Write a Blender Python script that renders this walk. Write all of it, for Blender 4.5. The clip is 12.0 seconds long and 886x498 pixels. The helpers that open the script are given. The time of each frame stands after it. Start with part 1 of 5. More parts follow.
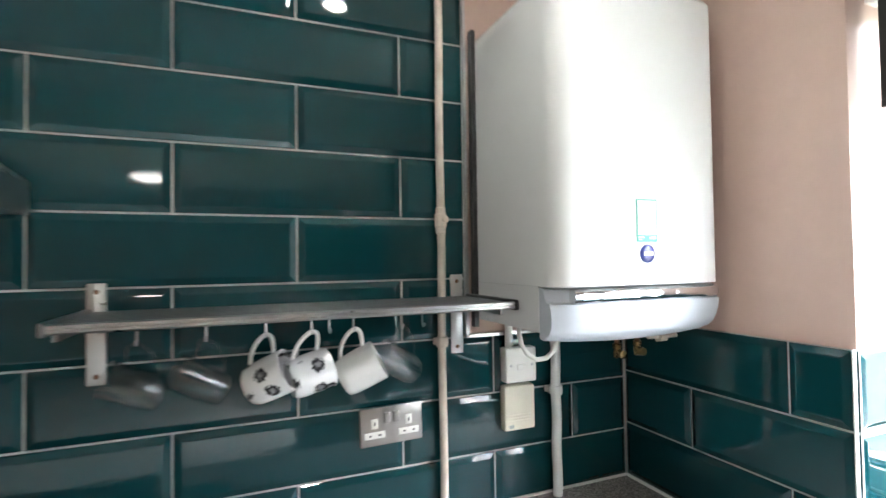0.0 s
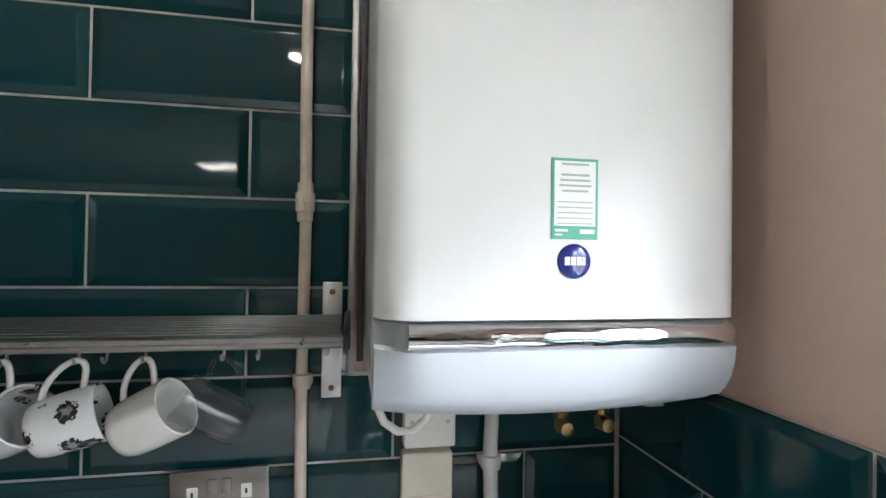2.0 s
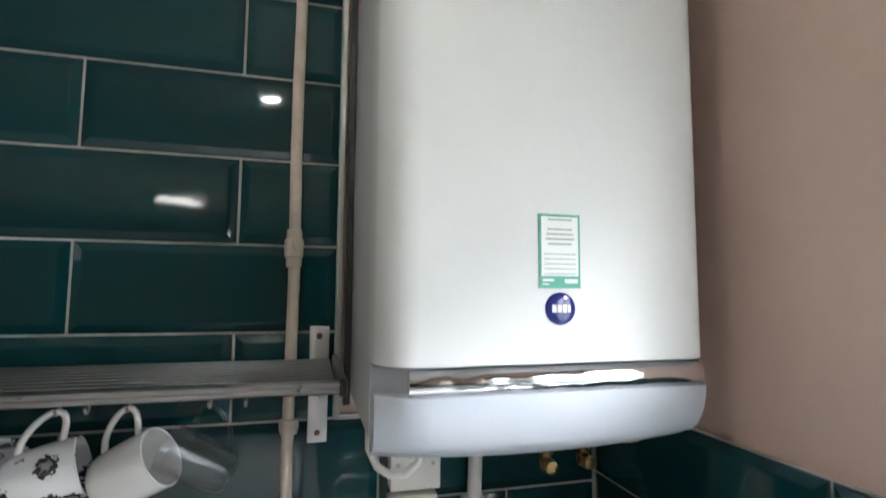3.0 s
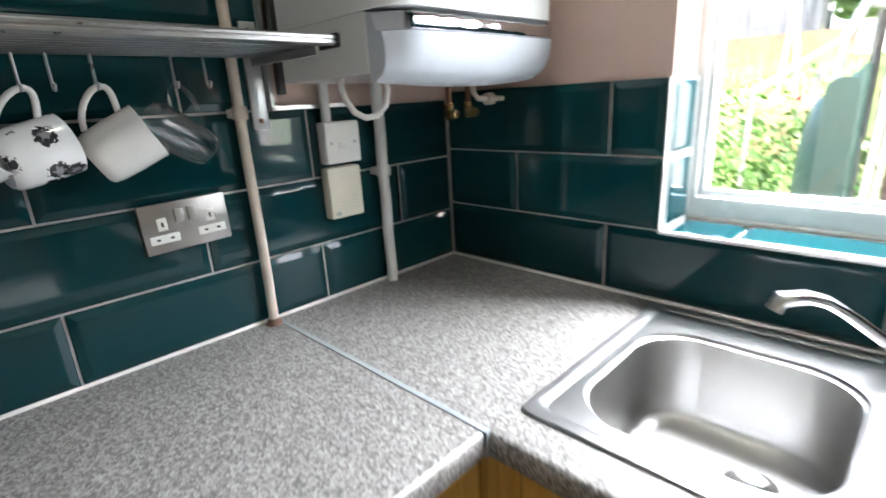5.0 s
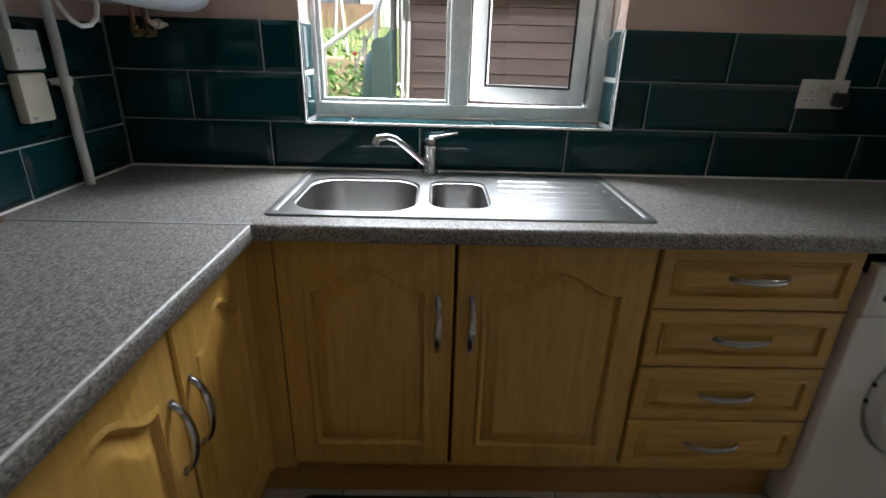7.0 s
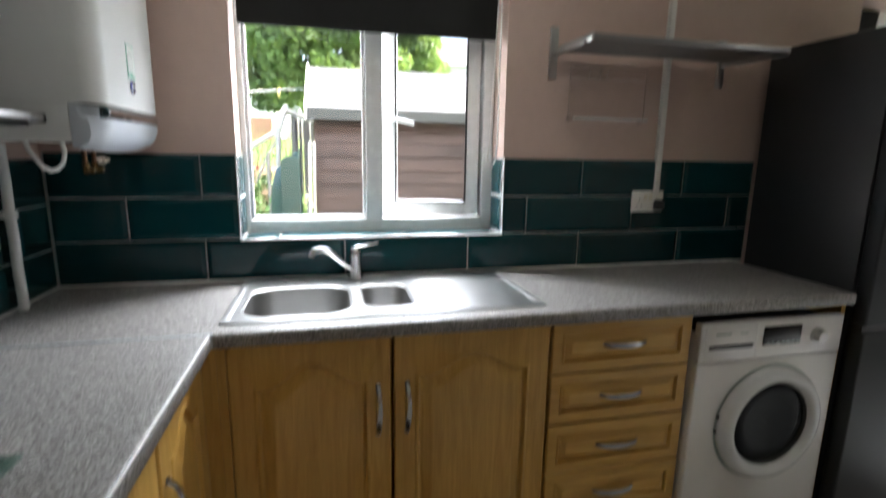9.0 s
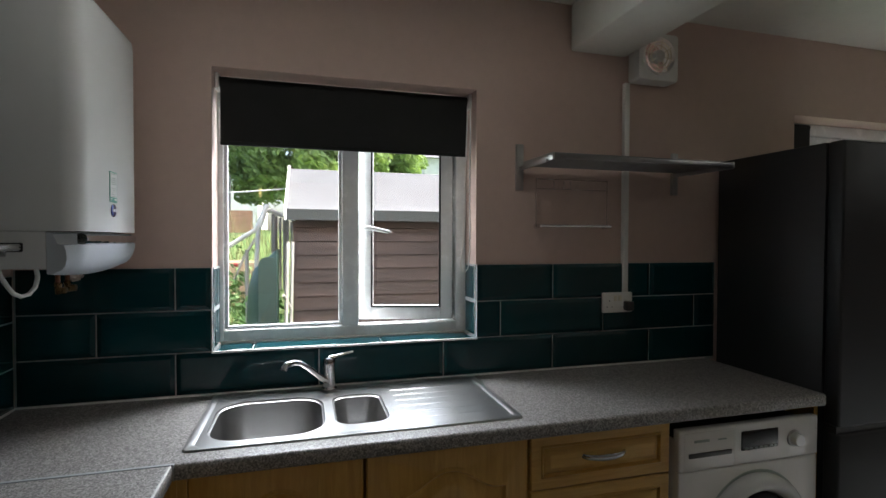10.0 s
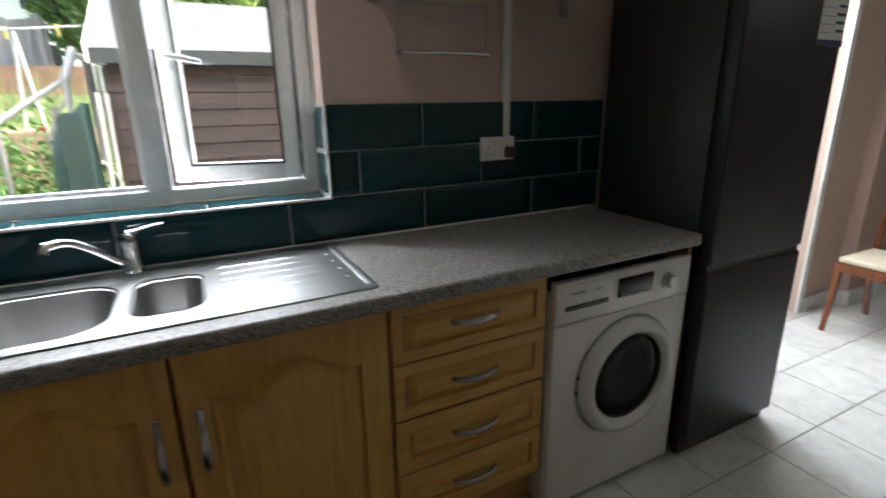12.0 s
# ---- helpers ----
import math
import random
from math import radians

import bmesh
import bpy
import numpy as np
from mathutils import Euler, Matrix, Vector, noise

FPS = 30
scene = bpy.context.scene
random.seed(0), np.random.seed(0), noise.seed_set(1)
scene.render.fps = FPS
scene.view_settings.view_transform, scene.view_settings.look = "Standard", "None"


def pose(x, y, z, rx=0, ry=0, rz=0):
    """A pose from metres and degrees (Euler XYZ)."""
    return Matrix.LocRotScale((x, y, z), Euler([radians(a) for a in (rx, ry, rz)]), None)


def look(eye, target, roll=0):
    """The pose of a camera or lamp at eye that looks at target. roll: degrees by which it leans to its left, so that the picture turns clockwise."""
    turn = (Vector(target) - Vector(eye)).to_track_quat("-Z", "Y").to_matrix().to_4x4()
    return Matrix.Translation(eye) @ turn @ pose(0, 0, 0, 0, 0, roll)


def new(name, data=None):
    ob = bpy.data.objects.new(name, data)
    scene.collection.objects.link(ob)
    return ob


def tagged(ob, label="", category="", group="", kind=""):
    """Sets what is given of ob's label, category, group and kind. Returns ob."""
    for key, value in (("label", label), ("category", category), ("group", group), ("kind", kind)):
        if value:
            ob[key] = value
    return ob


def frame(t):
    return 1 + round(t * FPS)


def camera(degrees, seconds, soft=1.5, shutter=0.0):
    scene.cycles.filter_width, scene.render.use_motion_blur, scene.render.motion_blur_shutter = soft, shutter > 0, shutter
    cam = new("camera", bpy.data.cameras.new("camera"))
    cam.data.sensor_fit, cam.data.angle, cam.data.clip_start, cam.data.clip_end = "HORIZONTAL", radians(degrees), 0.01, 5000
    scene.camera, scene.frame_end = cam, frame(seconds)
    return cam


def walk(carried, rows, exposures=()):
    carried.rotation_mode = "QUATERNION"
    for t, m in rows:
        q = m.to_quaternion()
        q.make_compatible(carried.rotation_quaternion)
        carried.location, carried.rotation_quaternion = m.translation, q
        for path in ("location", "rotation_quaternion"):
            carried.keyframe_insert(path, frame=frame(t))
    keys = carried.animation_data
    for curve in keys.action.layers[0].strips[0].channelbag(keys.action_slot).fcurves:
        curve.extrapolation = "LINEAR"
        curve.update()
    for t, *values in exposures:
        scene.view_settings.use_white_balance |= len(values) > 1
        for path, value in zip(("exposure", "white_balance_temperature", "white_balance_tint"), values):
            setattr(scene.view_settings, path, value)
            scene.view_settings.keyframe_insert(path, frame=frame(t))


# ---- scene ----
cam = camera(83.8, 12.0, shutter=0.5)
PATH = [
    (0, (-1.006, -1.115, 1.521), (-0.251, 0.736, 1.57), -0.8),
    (0.5, (-0.839, -0.978, 1.518), (-0.054, 0.862, 1.523), -2.4),
    (1, (-0.621, -0.898, 1.531), (-0.1, 1.032, 1.562), 0.2),
    (1.5, (-0.512, -0.86, 1.532), (-0.134, 1.103, 1.565), 0.0),
    (2, (-0.495, -0.848, 1.534), (-0.125, 1.117, 1.561), 0.8),
    (2.5, (-0.504, -0.868, 1.56), (-0.061, 1.075, 1.727), -0.9),
    (2.7, (-0.514, -0.88, 1.564), (-0.062, 1.058, 1.762), -0.4),
    (4.3, (-0.801, -0.834, 1.381), (0.261, 0.811, 0.976), 0.8),
    (4.5, (-0.863, -0.847, 1.369), (0.265, 0.731, 0.881), -0.2),
    (5, (-0.974, -0.939, 1.336), (0.374, 0.419, 0.754), -3.2),
    (5.5, (-1.128, -1.039, 1.363), (0.442, 0.01, 0.705), -2.9),
    (6, (-1.291, -1.016, 1.348), (0.602, -0.736, 0.766), 0.4),
    (6.5, (-1.454, -0.984, 1.313), (0.414, -1.003, 0.599), 1.0),
    (6.7, (-1.516, -0.997, 1.295), (0.34, -0.999, 0.549), 1.4),
    (8.3, (-1.789, -0.87, 1.277), (0.041, -1.192, 0.537), 1.4),
    (8.5, (-1.804, -0.871, 1.286), (0.03, -1.214, 0.566), 1.6),
    (9, (-1.825, -0.866, 1.366), (0.085, -1.324, 0.987), 0.9),
    (9.5, (-1.839, -0.869, 1.448), (0.091, -1.387, 1.376), 0.7),
    (10, (-1.851, -0.882, 1.454), (0.074, -1.421, 1.413), 0.2),
    (10.5, (-1.838, -0.884, 1.424), (0.082, -1.421, 1.266), -0.0),
    (11, (-1.813, -0.902, 1.398), (0.067, -1.508, 1.08), 0.1),
    (11.5, (-1.703, -1.002, 1.363), (0.119, -1.692, 0.909), -1.7),
    (12, (-1.588, -1.137, 1.352), (0.12, -2.007, 0.783), -1.0),
]
EXPOSURES = [(0.0, 4.08), (0.5, 4.02), (1.0, 3.85), (1.5, 3.58), (2.0, 3.32), (2.5, 3.12), (4.5, 3.6), (5.0, 3.58), (5.5, 3.36), (6.0, 2.6), (6.5, 2.22), (8.5, 2.7), (9.0, 2.88), (9.5, 2.12), (10.0, 1.86), (11.0, 1.62), (11.5, 1.82), (12.0, 2.2)]
walk(cam, [(t, look(eye, target, roll)) for t, eye, target, roll in PATH], EXPOSURES)

# ---- world, sun, lamps ----
world = bpy.data.worlds.new("world")
scene.world = world
world.use_nodes = True
wn = world.node_tree.nodes
sky = wn.new("ShaderNodeTexSky")
sky.sky_type, sky.sun_disc = "NISHITA", False
sky.sun_elevation, sky.sun_rotation = radians(55), radians(184)
sky.air_density, sky.dust_density, sky.ozone_density = 1.0, 4.0, 1.0
wn["Background"].inputs["Strength"].default_value = 0.15
world.node_tree.links.new(sky.outputs[0], wn["Background"].inputs["Color"])
sun_data = bpy.data.lights.new("sun", "SUN")
sun_data.energy, sun_data.angle, sun_data.color = 4.0, radians(24), (1.0, 0.97, 0.92)
sun = new("sun", sun_data)
sun.matrix_world = look((-1, -14, 20), (0, 0, 0))

CEIL = 2.43


def area_lamp(name, eye, target, sx, sy, watts, color, shape="RECTANGLE"):
    d = bpy.data.lights.new(name, "AREA")
    d.shape, d.size, d.size_y, d.energy, d.color = shape, sx, sy, watts, color
    ob = new(name, d)
    ob.matrix_world = look(eye, target)
    return ob


# bright sky above the garden, through the window and through the patio doors
area_lamp("daylight_window", (0.70, -1.05, 2.62), (-0.42, -1.05, 0.92), 1.75, 1.05, 60, (0.93, 0.975, 1.04))
area_lamp("daylight_opening", (0.222, -1.056, 1.50), (-1.0, -1.056, 1.40), 0.90, 0.80, 1.1, (0.93, 0.975, 1.04))
patio_light = area_lamp("daylight_patio", (0.28, -3.85, 1.45), (-0.9, -4.1, 0.5), 1.25, 1.1, 12.0, (0.95, 0.98, 1.0))
patio_light.data.spread = radians(150)


# ---- materials ----
def nodes_of(name):
    m = bpy.data.materials.new(name)
    m.use_nodes = True
    nt = m.node_tree
    return m, nt, nt.nodes["Principled BSDF"]


def node(nt, kind, **values):
    n = nt.nodes.new(kind)
    for k, v in values.items():
        n.inputs[k].default_value = v
    return n


def ramp(nt, fac, stops):
    r = nt.nodes.new("ShaderNodeValToRGB")
    e = r.color_ramp.elements
    while len(e) < len(stops):
        e.new(0.5)
    for el, (p, c) in zip(e, stops):
        el.position, el.color = p, (*c, 1) if len(c) == 3 else c
    nt.links.new(fac, r.inputs["Fac"])
    return r.outputs["Color"]


def place(nt, scale=(1, 1, 1)):
    g = nt.nodes.new("ShaderNodeNewGeometry")
    m = nt.nodes.new("ShaderNodeMapping")
    m.inputs["Scale"].default_value = scale
    nt.links.new(g.outputs["Position"], m.inputs["Vector"])
    return m.outputs["Vector"]


def noise_tex(nt, vec, scale, detail=4, rough=0.55, distortion=0.0):
    n = node(nt, "ShaderNodeTexNoise", Scale=scale, Detail=detail, Roughness=rough, Distortion=distortion)
    nt.links.new(vec, n.inputs["Vector"])
    return n.outputs["Fac"]


def bump(nt, b, height, strength, distance=0.002, normal=None):
    n = node(nt, "ShaderNodeBump", Strength=strength, Distance=distance)
    nt.links.new(height, n.inputs["Height"])
    if normal is not None:
        nt.links.new(normal, n.inputs["Normal"])
    nt.links.new(n.outputs["Normal"], b.inputs["Normal"])
    return n.outputs["Normal"]


def mix(nt, fac, a, b, blend="MIX"):
    n = nt.nodes.new("ShaderNodeMix")
    n.data_type, n.blend_type = "RGBA", blend
    for key, v in ((0, fac), (6, a), (7, b)):
        if isinstance(v, (int, float)):
            n.inputs[key].default_value = v
        elif isinstance(v, tuple):
            n.inputs[key].default_value = (*v, 1)
        else:
            nt.links.new(v, n.inputs[key])
    return n.outputs[2]


def plain(name, color, rough=0.5, metal=0.0, vary=0.12, scale=9.0, grain=120.0, relief=0.05, coat=0.0, rough_vary=0.12, stretch=(1, 1, 1)):
    """A surface with broad stains, fine grain, slight relief and uneven gloss."""
    m, nt, b = nodes_of(name)
    v = place(nt, stretch)
    broad, fine = noise_tex(nt, v, scale, 5), noise_tex(nt, v, grain, 3)
    lo, hi = tuple(c * (1 - vary) for c in color), tuple(min(1, c * (1 + vary * 0.6)) for c in color)
    c1 = ramp(nt, broad, [(0.3, lo), (0.7, hi)])
    c2 = ramp(nt, fine, [(0.35, (0.9, 0.9, 0.9)), (0.65, (1, 1, 1))])
    nt.links.new(mix(nt, vary * 3 if vary * 3 < 1 else 1.0, c1, c2, "MULTIPLY"), b.inputs["Base Color"])
    r = nt.nodes.new("ShaderNodeMapRange")
    r.inputs["To Min"].default_value, r.inputs["To Max"].default_value = max(0.02, rough - rough_vary), min(1, rough + rough_vary)
    nt.links.new(broad, r.inputs["Value"])
    nt.links.new(r.outputs["Result"], b.inputs["Roughness"])
    b.inputs["Metallic"].default_value = metal
    b.inputs["Coat Weight"].default_value = coat
    if relief:
        bump(nt, b, fine, relief, 0.001)
    return m


def wall_paint(name, color):
    m, nt, b = nodes_of(name)
    v = place(nt)
    stain, roller, speck = noise_tex(nt, v, 1.6, 5, 0.6), noise_tex(nt, v, 140, 3), noise_tex(nt, v, 22, 4)
    c = ramp(nt, stain, [(0.25, tuple(x * 0.9 for x in color)), (0.75, color)])
    c = mix(nt, 0.25, c, ramp(nt, speck, [(0.3, (0.86, 0.85, 0.84)), (0.6, (1, 1, 1))]), "MULTIPLY")
    nt.links.new(c, b.inputs["Base Color"])
    b.inputs["Roughness"].default_value = 0.62
    n1 = bump(nt, b, roller, 0.22, 0.001)
    bump(nt, b, stain, 0.35, 0.01, n1)
    return m


def tile_glaze():
    m, nt, b = nodes_of("teal_glaze")
    v = place(nt)
    info = nt.nodes.new("ShaderNodeObjectInfo")
    c = ramp(nt, info.outputs["Random"], [(0.0, (0.0019, 0.031, 0.036)), (1.0, (0.0028, 0.043, 0.049))])
    cloud = noise_tex(nt, v, 14, 4)
    c = mix(nt, 0.5, c, ramp(nt, cloud, [(0.3, (0.75, 0.8, 0.8)), (0.7, (1, 1, 1))]), "MULTIPLY")
    nt.links.new(c, b.inputs["Base Color"])
    b.inputs["Roughness"].default_value = 0.045
    b.inputs["IOR"].default_value = 1.5
    wave = noise_tex(nt, v, 7, 2)
    bump(nt, b, wave, 0.12, 0.006)
    return m


def worktop_laminate():
    m, nt, b = nodes_of("grey_speckled_laminate")
    v = place(nt)
    vo = node(nt, "ShaderNodeTexVoronoi", Scale=275.0)
    nt.links.new(v, vo.inputs["Vector"])
    hue = nt.nodes.new("ShaderNodeSeparateColor")
    nt.links.new(vo.outputs["Color"], hue.inputs["Color"])
    n2 = noise_tex(nt, v, 330, 3, 0.7)
    n3 = noise_tex(nt, v, 3.5, 4)
    c = ramp(nt, hue.outputs["Red"], [(0.0, (0.110, 0.103, 0.098)), (0.3, (0.200, 0.189, 0.180)), (0.6, (0.300, 0.285, 0.272)), (0.85, (0.395, 0.377, 0.359)), (1.0, (0.48, 0.459, 0.436))])
    c = mix(nt, 0.6, c, ramp(nt, n2, [(0.35, (0.62, 0.62, 0.62)), (0.65, (1, 1, 1))]), "MULTIPLY")
    c = mix(nt, 0.4, c, ramp(nt, n3, [(0.3, (0.85, 0.85, 0.85)), (0.7, (1, 1, 1))]), "MULTIPLY")
    nt.links.new(c, b.inputs["Base Color"])
    b.inputs["Roughness"].default_value = 0.42
    bump(nt, b, n2, 0.25, 0.0006)
    return m


def wood(name, dark, light, axis="z", rough=0.42, coat=0.12, scale=1.0):
    m, nt, b = nodes_of(name)
    s = {"x": (1.2, 16, 16), "y": (16, 1.2, 16), "z": (16, 16, 1.2)}[axis]
    v = place(nt, tuple(k * scale for k in s))
    grain = noise_tex(nt, v, 3.0, 6, 0.6, 0.8)
    fine = noise_tex(nt, v, 22.0, 3, 0.6)
    broad = noise_tex(nt, place(nt), 2.5, 3)
    c = ramp(nt, grain, [(0.3, dark), (0.7, light)])
    c = mix(nt, 0.22, c, ramp(nt, fine, [(0.35, (0.78, 0.74, 0.68)), (0.6, (1, 1, 1))]), "MULTIPLY")
    c = mix(nt, 0.4, c, ramp(nt, broad, [(0.3, (0.85, 0.82, 0.78)), (0.7, (1, 1, 1))]), "MULTIPLY")
    nt.links.new(c, b.inputs["Base Color"])
    b.inputs["Roughness"].default_value = rough
    b.inputs["Coat Weight"].default_value = coat
    b.inputs["Coat Roughness"].default_value = 0.25
    bump(nt, b, fine, 0.08, 0.0008)
    return m


def clear_glass(name, tint=(1, 1, 1), rough=0.0, edge=2.4, least=0.06):
    """Thin clear glass: see-through, with mirror gloss by angle."""
    m, nt, b = nodes_of(name)
    clear, gloss, both = nt.nodes.new("ShaderNodeBsdfTransparent"), nt.nodes.new("ShaderNodeBsdfGlossy"), nt.nodes.new("ShaderNodeMixShader")
    facing = nt.nodes.new("ShaderNodeLayerWeight")
    facing.inputs["Blend"].default_value = 0.5
    power = node(nt, "ShaderNodeMath")
    power.operation, power.inputs[1].default_value = "POWER", edge
    nt.links.new(facing.outputs["Facing"], power.inputs[0])
    fres = nt.nodes.new("ShaderNodeMapRange")
    fres.inputs["To Min"].default_value, fres.inputs["To Max"].default_value = least, 0.85
    nt.links.new(power.outputs[0], fres.inputs["Value"])
    clear.inputs["Color"].default_value = (*tint, 1)
    gloss.inputs["Roughness"].default_value = rough
    nt.links.new(fres.outputs[0], both.inputs[0])
    nt.links.new(clear.outputs[0], both.inputs[1])
    nt.links.new(gloss.outputs[0], both.inputs[2])
    nt.links.new(both.outputs[0], nt.nodes["Material Output"].inputs["Surface"])
    return m


def glow(name, color, strength):
    m, nt, b = nodes_of(name)
    b.inputs["Base Color"].default_value = (*color, 1)
    b.inputs["Emission Color"].default_value = (*color, 1)
    b.inputs["Emission Strength"].default_value = strength
    return m


def floor_stone():
    m, nt, b = nodes_of("pale_floor_tile")
    v = place(nt)
    info = nt.nodes.new("ShaderNodeObjectInfo")
    vein = noise_tex(nt, v, 6.5, 8, 0.65, 1.6)
    c = ramp(nt, vein, [(0.3, (0.50, 0.50, 0.49)), (0.5, (0.62, 0.62, 0.60)), (0.7, (0.70, 0.70, 0.68))])
    c = mix(nt, 1.0, c, ramp(nt, info.outputs["Random"], [(0, (0.9, 0.9, 0.9)), (1, (1, 1, 1))]), "MULTIPLY")
    nt.links.new(c, b.inputs["Base Color"])
    b.inputs["Roughness"].default_value = 0.3
    bump(nt, b, noise_tex(nt, v, 18, 4), 0.15, 0.002)
    return m


PINK = wall_paint("pink_wall_paint", (0.61, 0.452, 0.385))
WHITE_CEIL = wall_paint("ceiling_paint", (0.74, 0.73, 0.66))
GLAZE = tile_glaze()
GROUT = plain("grey_grout", (0.42, 0.43, 0.42), 0.85, vary=0.2, scale=14, relief=0.3)
LAMINATE = worktop_laminate()
OAK = wood("honey_wood", (0.54, 0.304, 0.062), (0.70, 0.425, 0.112))
OAK_H = wood("honey_wood_across", (0.54, 0.304, 0.062), (0.70, 0.425, 0.112), "y")
OAK_DARK = wood("plinth_wood", (0.40, 0.215, 0.05), (0.50, 0.285, 0.08), "y")
CHROME = plain("chrome", (0.75, 0.75, 0.76), 0.1, 1.0, vary=0.05, relief=0, rough_vary=0.05)
HANDLE = plain("handle_metal", (0.50, 0.50, 0.50), 0.22, 1.0, vary=0.05, relief=0, rough_vary=0.05)
SATIN = plain("satin_steel", (0.52, 0.52, 0.52), 0.30, 1.0, vary=0.06, scale=18, relief=0, rough_vary=0.07)
SOCKET_STEEL = plain("socket_steel", (0.34, 0.325, 0.31), 0.34, 1.0, vary=0.05, relief=0, rough_vary=0.05)
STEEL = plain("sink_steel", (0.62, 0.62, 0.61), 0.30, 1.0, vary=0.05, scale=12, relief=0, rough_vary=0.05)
# same steel as rim and deck, darkened to stand for shade in the bowls
STEEL_BOWL_SHADED = plain("sink_bowl_steel_shaded", (0.44, 0.435, 0.425), 0.36, 1.0, vary=0.06, scale=10, relief=0, rough_vary=0.05)
ALU = plain("shelf_aluminium", (0.27, 0.27, 0.28), 0.30, 1.0, vary=0.03, scale=14, relief=0, rough_vary=0.02)
BOILER_WHITE = plain("boiler_white", (0.69, 0.70, 0.695), 0.13, vary=0.02, relief=0.0, coat=0.0, rough_vary=0.02)
BOILER_WHITE.node_tree.nodes["Principled BSDF"].inputs["Specular IOR Level"].default_value = 0.03
BOILER_GREY = plain("boiler_grey_plastic", (0.49, 0.525, 0.57), 0.38, vary=0.04, relief=0.06)
UPVC = plain("white_upvc", (0.84, 0.85, 0.84), 0.25, vary=0.06, scale=20, relief=0.02)
WHITE_PLASTIC = plain("white_plastic", (0.76, 0.75, 0.71), 0.35, vary=0.06, relief=0.02)
CREAM_PLASTIC = plain("cream_plastic", (0.72, 0.68, 0.56), 0.4, vary=0.08, relief=0.02)
PIPE_PAINT = plain("painted_pipe", (0.62, 0.54, 0.46), 0.45, vary=0.15, scale=25, relief=0.15)
PIPE_WHITE = plain("white_pipe", (0.70, 0.70, 0.68), 0.35, vary=0.08, relief=0.05)
BRASS = plain("brass", (0.24, 0.165, 0.075), 0.28, 1.0, vary=0.15, relief=0.05)
COPPER = plain("copper", (0.20, 0.11, 0.07), 0.38, 1.0, vary=0.2, relief=0.05)
WHITE_ENAMEL = plain("white_enamel", (0.77, 0.755, 0.745), 0.22, vary=0.03, relief=0.0, coat=0.2)
FRIDGE_GREY = plain("graphite_fridge", (0.024, 0.0255, 0.028), 0.44, 0.25, vary=0.1, scale=4, relief=0.03)
BLACK = plain("black_plastic", (0.018, 0.018, 0.02), 0.35, vary=0.1, relief=0.03)
BLACK_GLOSS = plain("black_gloss", (0.012, 0.013, 0.014), 0.08, vary=0.05, relief=0, rough_vary=0.03)
DARK_GLASS = plain("drum_glass", (0.008, 0.0085, 0.010), 0.12, vary=0.1, relief=0, rough_vary=0.02)
DARK_GLASS.node_tree.nodes["Principled BSDF"].inputs["Specular IOR Level"].default_value = 0.08
BLIND = plain("black_blind_fabric", (0.009, 0.010, 0.009), 0.8, vary=0.15, grain=500, relief=0.3)
MAT = plain("dark_mat", (0.035, 0.031, 0.029), 0.95, vary=0.25, scale=30, grain=400, relief=0.8)
GLASS = clear_glass("window_glass")
DRINK_GLASS = clear_glass("drinking_glass", (0.985, 0.99, 0.99), 0.0, 2.2, 0.035)
DOOR_PLASTIC = plain("porthole_ring_plastic", (0.66, 0.665, 0.67), 0.16, vary=0.03, relief=0.0, coat=0.3)
GRIP_GREY = plain("grip_grey", (0.10, 0.10, 0.105), 0.35, vary=0.1, relief=0.02)
FLOOR = floor_stone()
FLOOR_GROUT = plain("floor_grout", (0.10, 0.095, 0.09), 0.9, vary=0.3, scale=20, relief=0.3)
MAHOGANY = wood("mahogany", (0.12, 0.035, 0.016), (0.24, 0.075, 0.03), "z", 0.25, 0.5)
CREAM_FABRIC = plain("cream_seat_fabric", (0.52, 0.47, 0.36), 0.9, vary=0.15, grain=300, relief=0.4)


# ---- building helpers ----
def link(name, bm, material, smooth=False):
    bmesh.ops.recalc_face_normals(bm, faces=bm.faces)
    me = bpy.data.meshes.new(name)
    bm.to_mesh(me)
    bm.free()
    me.materials.append(material)
    if smooth:
        for p in me.polygons:
            p.use_smooth = True
        me.set_sharp_from_angle(angle=radians(40))
    return new(name, me)


def thing(name, base, label, category, group="", kind=""):
    ob = new(name)
    ob.location = base
    ob.empty_display_size = 0.05
    return tagged(ob, label, category, group, kind)


def part(name, bm, material, parent, label="", smooth=True):
    ob = link(name, bm, material, smooth)
    ob.parent = parent
    if parent.type == "EMPTY":
        ob.matrix_parent_inverse = Matrix.Translation(parent.location).inverted()
    return tagged(ob, label) if label else ob


def solid(name, bm, material, label, category, kind="", group="", smooth=True):
    return tagged(link(name, bm, material, smooth), label, category, group, kind)


def box(bm, x0, x1, y0, y1, z0, z1, bevel=0.0, seg=2):
    x0, x1, y0, y1, z0, z1 = min(x0, x1), max(x0, x1), min(y0, y1), max(y0, y1), min(z0, z1), max(z0, z1)
    v = [bm.verts.new(p) for p in ((x0, y0, z0), (x1, y0, z0), (x1, y1, z0), (x0, y1, z0), (x0, y0, z1), (x1, y0, z1), (x1, y1, z1), (x0, y1, z1))]
    f = [bm.faces.new([v[i] for i in q]) for q in ((0, 3, 2, 1), (4, 5, 6, 7), (0, 1, 5, 4), (1, 2, 6, 5), (2, 3, 7, 6), (3, 0, 4, 7))]
    if bevel:
        edges = list({e for q in f for e in q.edges})
        bmesh.ops.bevel(bm, geom=edges, offset=bevel, segments=seg, profile=0.5, affect="EDGES")
    return bm


